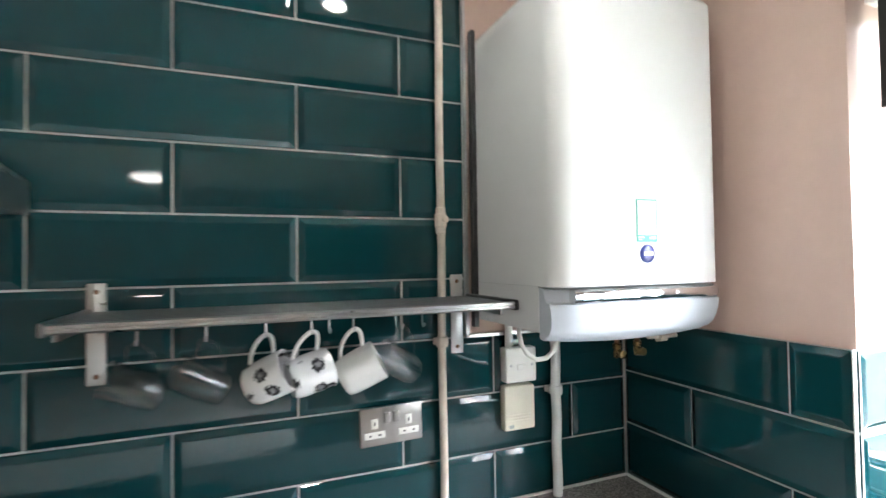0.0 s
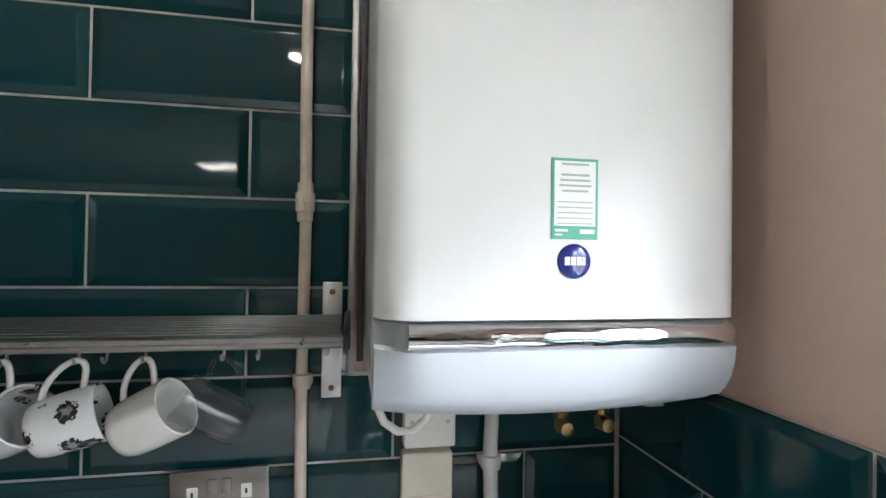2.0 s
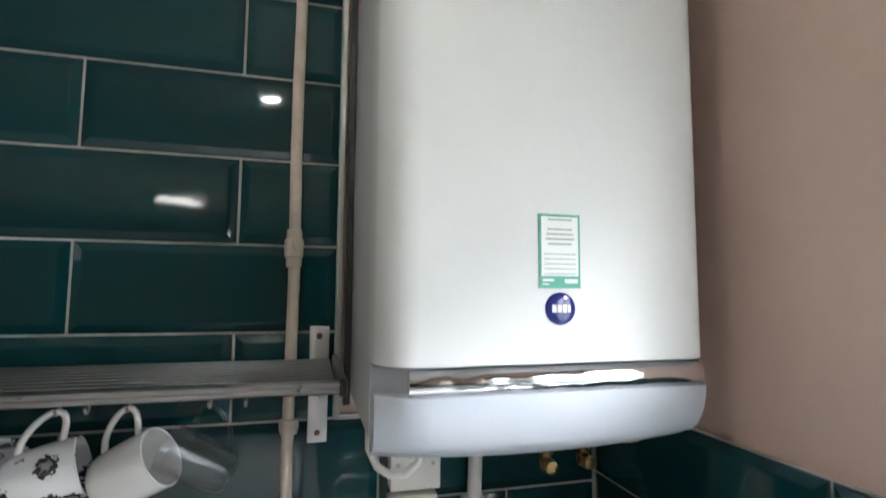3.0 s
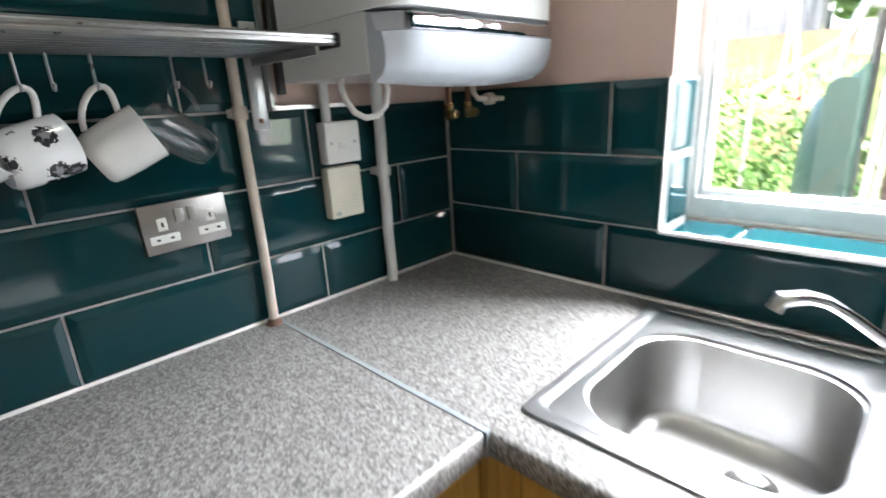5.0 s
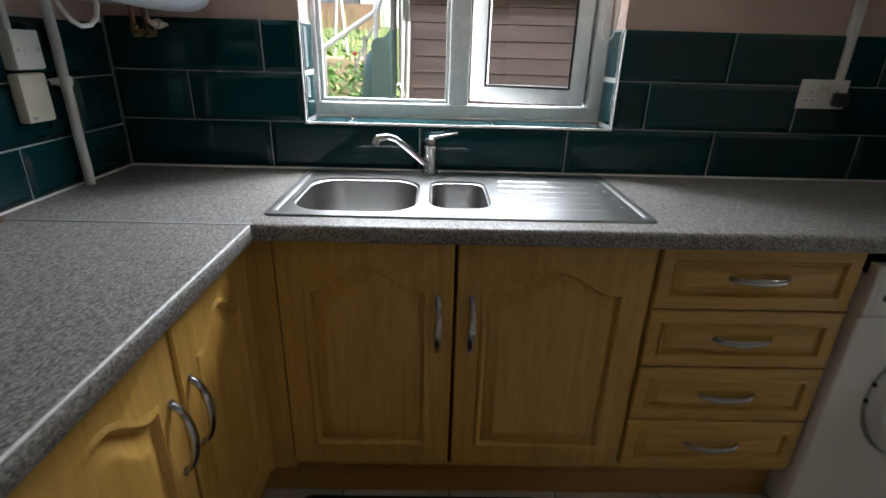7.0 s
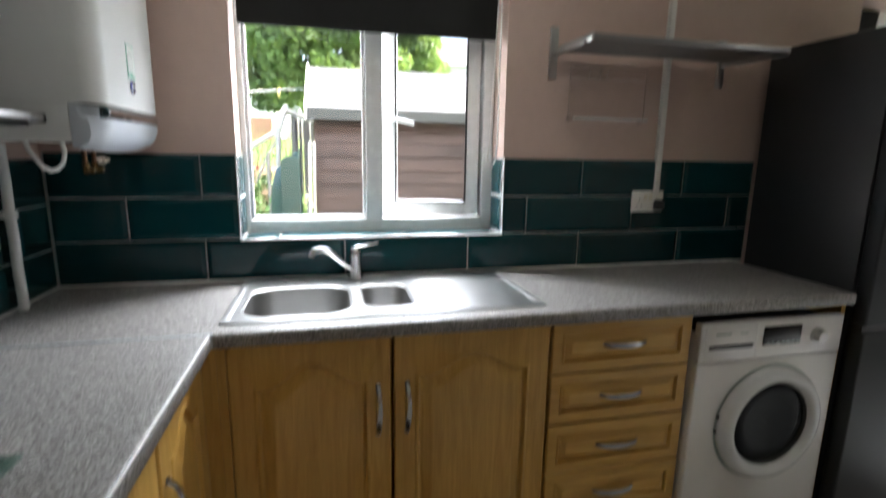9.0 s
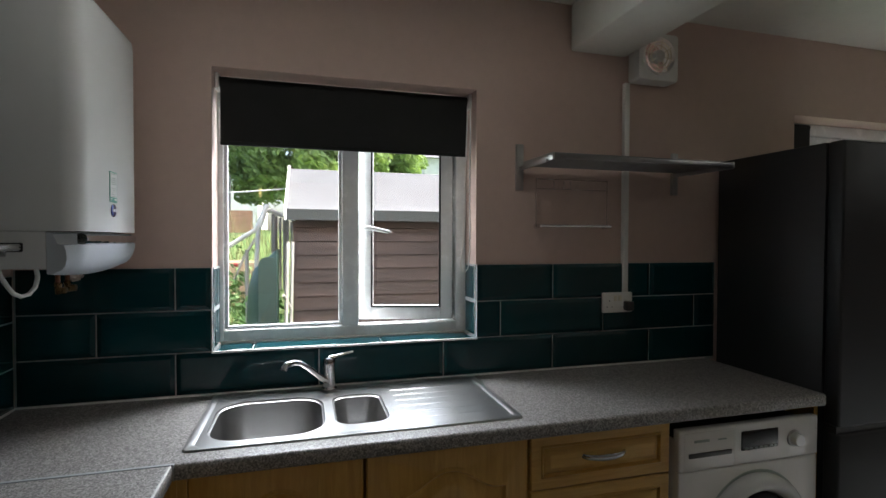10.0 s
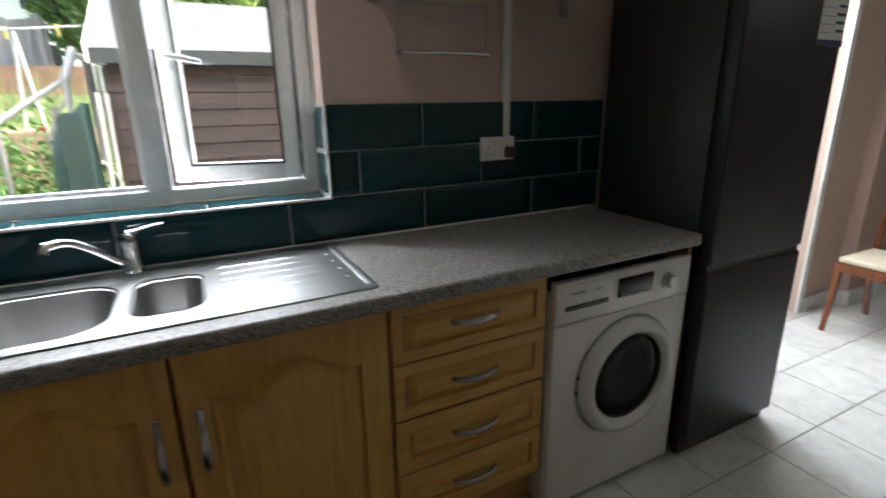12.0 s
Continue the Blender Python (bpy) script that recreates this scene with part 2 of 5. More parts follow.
def boxes(*dims, bevel=0.0):
    bm = bmesh.new()
    for d in dims:
        box(bm, *d, bevel=bevel)
    return bm


def ring(bm, c, u, v, r, seg):
    return [bm.verts.new(c + u * (r * math.cos(a)) + v * (r * math.sin(a))) for a in (2 * math.pi * i / seg for i in range(seg))]


def bridge(bm, a, b, closed=True):
    n = len(a)
    for i in range(n if closed else n - 1):
        j = (i + 1) % n
        bm.faces.new((a[i], a[j], b[j], b[i]))


def tube(bm, pts, r, seg=10, cap=True):
    """A round tube along points; r is one radius or one per point."""
    pts = [Vector(p) for p in pts]
    rs = r if isinstance(r, (list, tuple)) else [r] * len(pts)
    last, u = None, None
    for i, p in enumerate(pts):
        d = (pts[min(i + 1, len(pts) - 1)] - pts[max(i - 1, 0)]).normalized()
        if u is None:
            u = d.orthogonal().normalized()
        u = (u - d * u.dot(d)).normalized()
        loop = ring(bm, p, u, d.cross(u), rs[i], seg)
        if last:
            bridge(bm, last, loop)
        elif cap:
            bm.faces.new(loop[::-1])
        last = loop
    if cap:
        bm.faces.new(last)
    return bm


def lathe(bm, profile, origin=(0, 0, 0), axis=(0, 0, 1), seg=24):
    """Turned shape: profile is (radius, distance along axis)."""
    o, d = Vector(origin), Vector(axis).normalized()
    u = d.orthogonal().normalized()
    w, last = d.cross(u), None
    for r, h in profile:
        loop = ring(bm, o + d * h, u, w, max(r, 0.0004), seg)
        if last:
            bridge(bm, last, loop)
        last = loop
    return bm


def extrude_profile(bm, pts, a, b, place_point):
    """A closed 2D outline swept straight from a to b; place_point(u, v, s) gives the place."""
    p, q = [bm.verts.new(place_point(u, v, a)) for u, v in pts], [bm.verts.new(place_point(u, v, b)) for u, v in pts]
    bridge(bm, p, q)
    bm.faces.new(p[::-1])
    bm.faces.new(q)
    return bm


def rounded(x0, x1, y0, y1, r, seg=6):
    out = []
    for cx, cy, a0 in ((x1 - r, y1 - r, 0), (x0 + r, y1 - r, 90), (x0 + r, y0 + r, 180), (x1 - r, y0 + r, 270)):
        for i in range(seg + 1):
            a = radians(a0 + 90 * i / seg)
            out.append((cx + r * math.cos(a), cy + r * math.sin(a)))
    return out


def sheet_with_holes(bm, loops):
    """Flat faces between the first loop of verts and the loops inside it."""
    edges = []
    for loop in loops:
        for i in range(len(loop)):
            e = bm.edges.get((loop[i], loop[(i + 1) % len(loop)])) or bm.edges.new((loop[i], loop[(i + 1) % len(loop)]))
            edges.append(e)
    bmesh.ops.triangle_fill(bm, use_beauty=True, edges=edges)


def moved(bm, m):
    bm.transform(m)
    return bm


EAST = Matrix.Rotation(radians(-90), 4, "Z")


# ---- setting ----
WEST, SOUTH, WT = -6.8, -8.6, 0.28
WY0, WY1, WZ0, WZ1 = -1.539, -0.574, 1.062, 2.045
PY0, PY1, PZ1 = -4.50, -3.17, 2.06


def wall_pieces(name, label, dims, material=PINK):
    return solid(name, boxes(*dims), material, label, "wall", "structure", smooth=False)


wall_pieces("wall_east", "pink painted plaster wall with window and patio doors", [
    (0.008, WT, WY1, 0.3, 0, CEIL), (0.008, WT, WY0, WY1, 0, WZ0 - 0.012), (0.008, WT, WY0, WY1, WZ1, CEIL),
    (0.008, WT, -2.26, WY0, 0, CEIL), (0.008, WT, PY1, -2.41, 0, CEIL), (0.008, WT, -2.41, -2.26, 0, 2.16), (0.008, WT, -2.41, -2.26, 2.31, CEIL), (0.008, WT, PY0, PY1, PZ1, CEIL), (0.008, WT, -4.93, PY0, 0, CEIL), (-0.075, WT, SOUTH, -4.93, 0, CEIL)])
wall_pieces("wall_north", "pink painted plaster wall behind tiles and boiler", [(WEST, 0.008, 0.008, 0.3, 0, CEIL)])
wall_pieces("wall_west", "plain pink painted plaster wall", [(WEST - 0.2, WEST, SOUTH - 0.2, 0.3, 0, CEIL)])
wall_pieces("wall_south", "plain pink painted plaster wall", [(WEST, WT, SOUTH - 0.2, SOUTH, 0, CEIL)])
solid("ceiling", boxes((WEST - 0.2, WT, SOUTH - 0.2, 0.3, CEIL, CEIL + 0.15)), WHITE_CEIL, "off-white painted ceiling", "ceiling", "structure", smooth=False)
solid("ceiling_beam", box(bmesh.new(), WEST, 0.006, -2.215, -1.95, 2.235, CEIL - 0.001, 0.012), WHITE_CEIL, "boxed off-white ceiling beam across the kitchen", "beam", "structure")
solid("floor", boxes((WEST - 0.2, WT, SOUTH - 0.2, 0.3, -0.12, -0.006)), FLOOR_GROUT, "pale stone-look square floor tiles", "floor", "structure", smooth=False)
solid("baseboard", boxes((-0.014, 0.007, -4.929, PY0 - 0.06, 0, 0.10), (-0.096, -0.076, SOUTH, -4.916, 0, 0.10), (-0.075, 0.007, -4.929, -4.910, 0, 0.0995)), UPVC, "white painted skirting board", "skirting", "structure", smooth=False)


# ---- window, blind ----
def window_frame_bars(y0, y1, z0, z1, w, x0, x1, bevel=0.006):
    bm = bmesh.new()
    box(bm, x0, x1, y0, y0 + w, z0, z1, bevel)
    box(bm, x0, x1, y1 - w, y1, z0, z1, bevel)
    box(bm, x0, x1, y0 + w - 0.004, y1 - w + 0.004, z0, z0 + w, bevel)
    box(bm, x0, x1, y0 + w - 0.004, y1 - w + 0.004, z1 - w, z1, bevel)
    return bm


FX0, FX1 = 0.13, 0.195
window = thing("window_1", (0.16, -1.056, WZ0), "white plastic window frame with one casement ajar", "window", kind="structure")
wf = part("window_frame", window_frame_bars(WY0 + 0.002, WY1 + 0.026, WZ0 + 0.003, WZ1 - 0.002, 0.045, FX0, FX1), UPVC, window)
part("mullion", box(bmesh.new(), FX0 + 0.001, FX1 - 0.001, -1.088, -1.024, WZ0 + 0.047, WZ1 - 0.047, 0.005), UPVC, window)
fixed = part("window_pane", boxes((0.158, 0.164, -1.024, WY1 - 0.019, WZ0 + 0.049, WZ1 - 0.047)), GLASS, window, smooth=False)
fixed.visible_shadow = False
part("glazing_bead", window_frame_bars(-1.023, WY1 - 0.020, WZ0 + 0.05, WZ1 - 0.048, 0.012, FX0 + 0.012, FX1 - 0.035, 0.002), UPVC, window)
# casement, hinged on its south side and opened outwards a little
HY = WY0 + 0.052
SW, SZ0, SZ1 = 0.392, WZ0 + 0.054, WZ1 - 0.05
swing = Matrix.Translation((0.165, HY, 0)) @ Matrix.Rotation(radians(-14), 4, "Z")
sash = part("casement", moved(window_frame_bars(0, SW, SZ0, SZ1, 0.055, -0.03, 0.03), swing), UPVC, window)
pane = part("window_pane", moved(boxes((-0.004, 0.004, 0.055, SW - 0.055, SZ0 + 0.055, SZ1 - 0.055)), swing), GLASS, sash, smooth=False)
pane.visible_shadow = False
part("rubber_seal", moved(window_frame_bars(0.050, SW - 0.050, SZ0 + 0.050, SZ1 - 0.050, 0.008, -0.032, -0.028, 0.001), swing), BLACK, sash)
hm = bmesh.new()
box(hm, -0.042, -0.03, SW - 0.040, SW - 0.014, 1.46, 1.54, 0.004)
tube(hm, [(-0.042, SW - 0.027, 1.50), (-0.062, SW - 0.03, 1.50), (-0.066, SW - 0.06, 1.496), (-0.064, SW - 0.13, 1.482)], [0.010, 0.010, 0.009, 0.007], 10)
part("window_handle", moved(hm, swing), UPVC, sash)
part("window_sill", box(bmesh.new(), WT - 0.08, WT + 0.06, WY0, WY1, WZ0 - 0.03, WZ0 + 0.012, 0.008), UPVC, window)
# glazed inner sill and reveal tiles, white corner trims
blind = thing("roller_blind", (0.05, -1.05, WZ1), "black fabric roller blind pulled part way down", "blind")
BX = 0.072
part("fabric", boxes((BX, BX + 0.002, WY0 + 0.02, WY1 - 0.018, 1.80, 2.012)), BLIND, blind, smooth=False)
part("bottom_bar", box(bmesh.new(), BX - 0.004, BX + 0.006, WY0 + 0.02, WY1 - 0.018, 1.788, 1.803, 0.003), BLIND, blind)
part("roller", tube(bmesh.new(), [(BX + 0.02, WY0 + 0.016, 2.016), (BX + 0.02, WY1 - 0.014, 2.016)], 0.02, 16), BLIND, blind)
for yy in (WY0 + 0.002, WY1 - 0.014):
    part("bracket", box(bmesh.new(), BX - 0.012, BX + 0.045, yy, yy + 0.012, 1.985, 2.043, 0.003), WHITE_PLASTIC, blind)
chain = bmesh.new()
cy = WY0 + 0.012
pts = [(BX - 0.030, cy, 2.01)] + [(BX - 0.032 - 0.003 * math.sin(i), cy + 0.004, 1.95 - i * 0.06) for i in range(10)]
pts += [(BX - 0.028, cy + 0.006 + 0.018 * (1 - math.cos(a)), 1.36 - 0.04 * math.sin(a)) for a in (0.3, 0.8, 1.4, 2.0, 2.6, 3.0)]
pts += [(BX - 0.022, cy + 0.03 - 0.002 * i, 1.42 + i * 0.06) for i in range(10)]
part("pull_cord", tube(chain, pts, 0.003, 6), WHITE_PLASTIC, blind)

# ---- patio doors ----
patio = thing("door_1", (0.12, (PY0 + PY1) / 2, 0), "white plastic glazed patio doors to the garden", "door", kind="structure")
part("door_frame", window_frame_bars(PY0, PY1, 0.0, PZ1, 0.06, 0.13, 0.20), UPVC, patio)
mid = (PY0 + PY1) / 2
for a, b in ((PY0 + 0.062, mid - 0.002), (mid + 0.002, PY1 - 0.062)):
    leaf = part("door_leaf", window_frame_bars(a, b, 0.062, PZ1 - 0.062, 0.085, 0.14, 0.19), UPVC, patio)
    g = part("window_pane", boxes((0.162, 0.168, a + 0.084, b - 0.084, 0.146, PZ1 - 0.146)), GLASS, leaf, smooth=False)
    g.visible_shadow = False
part("door_handle", tube(bmesh.new(), [(0.14, mid + 0.05, 1.0), (0.10, mid + 0.05, 1.0), (0.09, mid + 0.12, 1.0)], 0.009, 8), CHROME, patio)
part("architrave", boxes((-0.006, 0.0075, PY0 - 0.055, PY0 - 0.002, 0, PZ1 + 0.05)), UPVC, patio, smooth=False)


pblind = thing("roller_blind", (0.09, -3.27, 2.05), "narrow black fabric roller blind at the patio doors", "blind")
part("fabric", boxes((0.090, 0.092, -3.375, -3.185, 1.70, 2.02)), BLIND, pblind, smooth=False)
part("roller", tube(bmesh.new(), [(0.105, -3.378, 2.030), (0.105, -3.182, 2.030)], 0.016, 14), BLIND, pblind)
part("bracket", box(bmesh.new(), 0.085, 0.125, -3.181, -3.172, 2.008, 2.058, 0.002), WHITE_PLASTIC, pblind)

# ---- worktops ----
def worktop_edge(front):
    """Outline of a rounded front edge: (out from the wall, height)."""
    t0, t1, r = 0.872, 0.912, 0.012
    pts = [(front - 0.05, t0), (front - 0.004, t0), (front, t0 + 0.005)]
    pts += [(front - r + r * math.cos(a), t1 - r + r * math.sin(a)) for a in (radians(k * 15) for k in range(7))]
    return pts + [(front - 0.05, t1)]


JX = -0.553
top_e = thing("worktop", (-0.28, -1.3, 0.872), "grey speckled laminate worktop under the window", "worktop", group="worktops")
bm = bmesh.new()
box(bm, -0.503, -0.462, -2.647, -0.578, 0.872, 0.912)
box(bm, -0.075, -0.002, -2.647, -0.002, 0.872, 0.912)
box(bm, -0.462, -0.075, -0.605, -0.002, 0.872, 0.912)
box(bm, -0.462, -0.075, -2.647, -1.16, 0.872, 0.912)
box(bm, JX + 0.006, -0.462, -0.578, -0.002, 0.872, 0.912)
bmesh.ops.remove_doubles(bm, verts=bm.verts, dist=0.0002)
part("slab", bm, LAMINATE, top_e)
part("front_edge", extrude_profile(bmesh.new(), worktop_edge(0.553), -2.647, -0.578, lambda u, v, s: (-u, s, v)), LAMINATE, top_e)
top_n = thing("worktop", (-1.7, -0.3, 0.872), "grey speckled laminate worktop with pale front edge", "worktop", group="worktops")
part("slab", boxes((-2.95, JX - 0.004, -0.528, -0.002, 0.872, 0.912)), LAMINATE, top_n)
part("front_edge", extrude_profile(bmesh.new(), worktop_edge(0.578), -2.95, JX - 0.004, lambda u, v, s: (s, -u, v)), LAMINATE, top_n)
JOINT_ALU = plain("joint_aluminium", (0.40, 0.43, 0.45), 0.5, 0.5, vary=0.08, relief=0.05)
solid("joint_strip", boxes((JX - 0.0035, JX + 0.0055, -0.580, -0.004, 0.874, 0.9135)), JOINT_ALU, "thin aluminium strip joining the two worktops", "trim", "structure", smooth=False)
# thin pale line on the front edge, tapering away from the corner
PALE_EDGE = plain("pale_edge", (0.80, 0.79, 0.76), 0.35, vary=0.25, scale=60, grain=260, relief=0.2)
bm = bmesh.new()
tube(bm, [(JX - 0.006 - i * 0.1, -0.5735 + 0.0006 * math.sin(i * 2.1), 0.9100) for i in range(12)], [0.0030] * 8 + [0.0026, 0.0022, 0.0016, 0.0010], 6)
solid("edge_strip", bm, PALE_EDGE, "thin pale strip along the worktop's front edge", "trim", "structure")
# bead of white sealant where the worktops meet the tiles
bm = bmesh.new()
tube(bm, [(-0.004, -2.645, 0.913), (-0.004, -0.004, 0.913)], 0.0045, 6)
tube(bm, [(-0.004, -0.004, 0.913), (-2.9, -0.004, 0.913)], 0.0045, 6)
solid("sealant_bead", bm, WHITE_PLASTIC, "white sealant line along worktop and tiles", "trim", "structure")


# ---- kitchen units ----
def arch_loop(w, h, d, rise, n=20):
    """Panel outline, d inside its border; an arched top where rise > 0."""
    x0, x1, z0 = d, w - d, d
    side = h - d - rise
    pts = [(x0, z0), (x1, z0)]
    for i in range(n + 1):
        u = 1 - 2 * i / n
        k = abs(u)
        up = 0.0 if k > 0.86 else 0.5 + 0.5 * math.cos(math.pi * k / 0.86)
        up = up ** 0.85
        pts.append((w / 2 + u * (w / 2 - d), side + rise * up))
    return pts


def front_panel(w, h, border, rise, thick=0.019):
    """A cupboard front with a routed, raised panel, facing -y, its lower left at the origin."""
    bm = bmesh.new()
    edge = [(0.0, 0.0), (w, 0.0), (w, h), (0.0, h)]

    def loop(pts, y):
        return [bm.verts.new((x, y, z)) for x, z in pts]

    back, mid_, frt = loop(edge, 0), loop(edge, -thick + 0.004), loop([(0.004, 0.004), (w - 0.004, 0.004), (w - 0.004, h - 0.004), (0.004, h - 0.004)], -thick)
    bm.faces.new(back[::-1])
    bridge(bm, back, mid_)
    bridge(bm, mid_, frt)
    a = loop(arch_loop(w, h, border, rise), -thick)
    k = 1.0 if rise > 0.03 else 0.6
    last = a
    for off, depth in ((0.004, -0.0035), (0.009, -0.0045), (0.013, -0.001), (0.016, 0.0065), (0.021, 0.0075),
                       (0.027, 0.004), (0.040, 0.001), (0.046, -0.003), (0.052, -0.0045), (0.058, -0.004)):
        ring = loop(arch_loop(w, h, border + off * k, rise), -thick + depth)
        bridge(bm, last, ring)
        last = ring
    bm.faces.new(last)
    sheet_with_holes(bm, [frt, a])
    return bm


def bow_handle(length=0.13, out=0.028):
    """A bowed bar handle along x, standing out to -y."""
    bm = bmesh.new()
    pts, rs = [], []
    for i in range(15):
        u = i / 14 * 2 - 1
        pts.append((u * length / 2, -out * (1 - u * u) ** 0.6 - 0.0005 if abs(u) < 1 else 0.0, 0.0))
        rs.append(0.0052 + 0.0022 * (1 - abs(u)))
    tube(bm, pts, rs, 10)
    for v in bm.verts:
        v.co.z *= 1.5
    for s in (-1, 1):
        lathe(bm, [(0.0, 0.0), (0.009, 0.0), (0.008, 0.004), (0.0, 0.005)], (s * length / 2, 0.0005, 0), (0, -1, 0), 12)
    return bm


def cupboard_door(cab, m, w, h, handle_x, name="door"):
    d = part(name, moved(front_panel(w, h, 0.062, 0.062), m), OAK, cab)
    hm = m @ Matrix.Translation((handle_x, -0.019, h - 0.225)) @ Matrix.Rotation(radians(90), 4, "Y")
    part("handle", moved(bow_handle(0.150), hm), HANDLE, d, "polished metal bow handle")


def drawer_front(cab, m, w, h):
    d = part("drawer", moved(front_panel(w, h, 0.034, 0.0), m), OAK_H, cab)
    hm = m @ Matrix.Translation((w / 2, -0.019, h * 0.53))
    part("handle", moved(bow_handle(0.150), hm), HANDLE, d, "polished metal bow handle")


def carcass(cab, m, w, depth=0.47):
    bm = boxes((0, 0.016, 0.001, depth, 0.15, 0.87), (w - 0.016, w, 0.001, depth, 0.15, 0.87), (0.016, w - 0.016, 0.001, depth, 0.15, 0.166), (0.016, w - 0.016, depth - 0.012, depth, 0.166, 0.87))
    part("body", moved(bm, m), OAK, cab, smooth=False)
    part("plinth", moved(boxes((0.0, w, 0.045, 0.06, 0.0, 0.149)), m), OAK_DARK, cab, "darker wooden plinth board", smooth=False)


def unit(name, x, y, m0, label, category="cabinet"):
    return thing(name, (x, y, 0), label, category, group="base units")


FRONT_X, FRONT_Y = -0.490, -0.522
# under the window: sink unit with two doors, then drawers
m = Matrix.Translation((FRONT_X, -0.575, 0)) @ EAST
sink_unit = unit("sink_cabinet", FRONT_X + 0.2, -1.05, m, "honey wood base cabinet with two arched doors")
carcass(sink_unit, m, 0.953)
part("filler_post", moved(boxes((0.0, 0.022, -0.016, 0.0, 0.152, 0.868)), m), OAK, sink_unit, smooth=False)
cupboard_door(sink_unit, m @ Matrix.Translation((0.024, 0, 0.178)), 0.436, 0.685, 0.436 - 0.038)
cupboard_door(sink_unit, m @ Matrix.Translation((0.468, 0, 0.178)), 0.480, 0.685, 0.038)
m = Matrix.Translation((FRONT_X, -1.530, 0)) @ EAST
drawers = unit("drawer_cabinet", FRONT_X + 0.2, -1.78, m, "honey wood base cabinet with four drawers", "drawers")
carcass(drawers, m, 0.506)
for z, h in ((0.694, 0.169), (0.522, 0.168), (0.346, 0.170), (0.178, 0.164)):
    drawer_front(drawers, m @ Matrix.Translation((0.004, 0, z)), 0.498, h)
# along the tiled wall
for x0, w, hx in ((-0.874, 0.350, 0.03), (-1.275, 0.395, 0.36), (-1.880, 0.60, 0.56), (-2.485, 0.60, 0.04)):
    m = Matrix.Translation((x0, FRONT_Y, 0))
    cab = unit("base_cabinet", x0 + w / 2, FRONT_Y + 0.2, m, "honey wood base cabinet with arched panel door")
    carcass(cab, m, w + 0.002, 0.50)
    cupboard_door(cab, m @ Matrix.Translation((0.003, 0, 0.178)), w - 0.006, 0.685, hx)
corner = unit("corner_post", -0.53, FRONT_Y, m, "honey wood corner post between cabinets", "trim")
part("post", boxes((-0.521, -0.5075, FRONT_Y - 0.0165, FRONT_Y + 0.03, 0.15, 0.868), (-0.507, -0.4905, -0.5745, FRONT_Y + 0.03, 0.15, 0.868)), OAK, corner, smooth=False)
part("plinth", boxes((-0.521, FRONT_X + 0.044, FRONT_Y + 0.046, FRONT_Y + 0.06, 0, 0.149), (FRONT_X + 0.0445, FRONT_X + 0.06, -0.5745, FRONT_Y + 0.06, 0, 0.1485)), OAK_DARK, corner, smooth=False)
# end panel beside the washing machine
solid("end_panel", boxes((-0.508, -0.02, -2.668, -2.650, 0, 0.87)), OAK, "honey wood end panel beside the washing machine", "panel", smooth=False)


# ---- sink and tap ----
sink = thing("sink", (-0.25, -1.05, 0.912), "stainless steel one-and-a-half bowl sink with drainer", "sink")
SX0, SX1, SY0, SY1, SZ = -0.490, -0.018, -1.520, -0.580, 0.917
BOWLS = ((-0.440, -0.118, -0.936, -0.622, 0.09, 0.16), (-0.402, -0.135, -1.128, -0.972, 0.05, 0.115))
bm = bmesh.new()


def loop3(pts, z):
    return [bm.verts.new((x, y, z)) for x, y in pts]


rim = [loop3(rounded(SX0 + i, SX1 - i, SY0 + i, SY1 - i, 0.014 + 0.004 * k), z) for k, (i, z) in enumerate(((0, 0.9125), (0.002, SZ), (0.016, SZ + 0.001), (0.024, SZ - 0.003)))]
for a, b in zip(rim, rim[1:]):
    bridge(bm, a, b)
part("rim", bm, STEEL, sink)
bm = bmesh.new()
flat = loop3(rounded(SX0 + 0.024, SX1 - 0.024, SY0 + 0.024, SY1 - 0.024, 0.026), SZ - 0.003)
lips = []
for x0, x1, y0, y1, r, depth in BOWLS:
    lips.append(loop3(rounded(x0 - 0.004, x1 + 0.004, y0 - 0.004, y1 + 0.004, r + 0.004, 10), SZ - 0.003))
sheet_with_holes(bm, [flat, *lips])
part("deck", bm, STEEL, sink, smooth=False)
for x0, x1, y0, y1, r, depth in BOWLS:
    bm = bmesh.new()
    steps = [(-0.004, 0.0)] + [(-0.004 + 0.007 * (1 - math.cos(a)), -0.007 * math.sin(a)) for a in (0.5, 1.0, 1.57)]
    steps += [(0.012, -(depth - 0.03))] + [(0.012 + 0.03 * (1 - math.cos(a)), -(depth - 0.03) - 0.03 * math.sin(a)) for a in (0.4, 0.8, 1.2, 1.57)]
    last = None
    for i, dz in steps:
        loop = loop3(rounded(x0 + i, x1 - i, y0 + i, y1 - i, max(r - i * 0.5, 0.01), 10), SZ - 0.003 + dz)
        if last:
            bridge(bm, last, loop)
        last = loop
    bm.faces.new(last)
    bowl = part("bowl", bm, STEEL_BOWL_SHADED, sink)
    cx, cy_, zb = (x0 + x1) / 2, (y0 + y1) / 2, SZ - 0.003 - depth
    if depth > 0.15:
        cx, cy_ = -0.240, -0.825
    part("drain", lathe(bmesh.new(), [(0.0, 0.002), (0.02, 0.002), (0.024, 0.004), (0.036, 0.005), (0.040, 0.001)], (cx, cy_, zb), seg=24), CHROME, bowl)
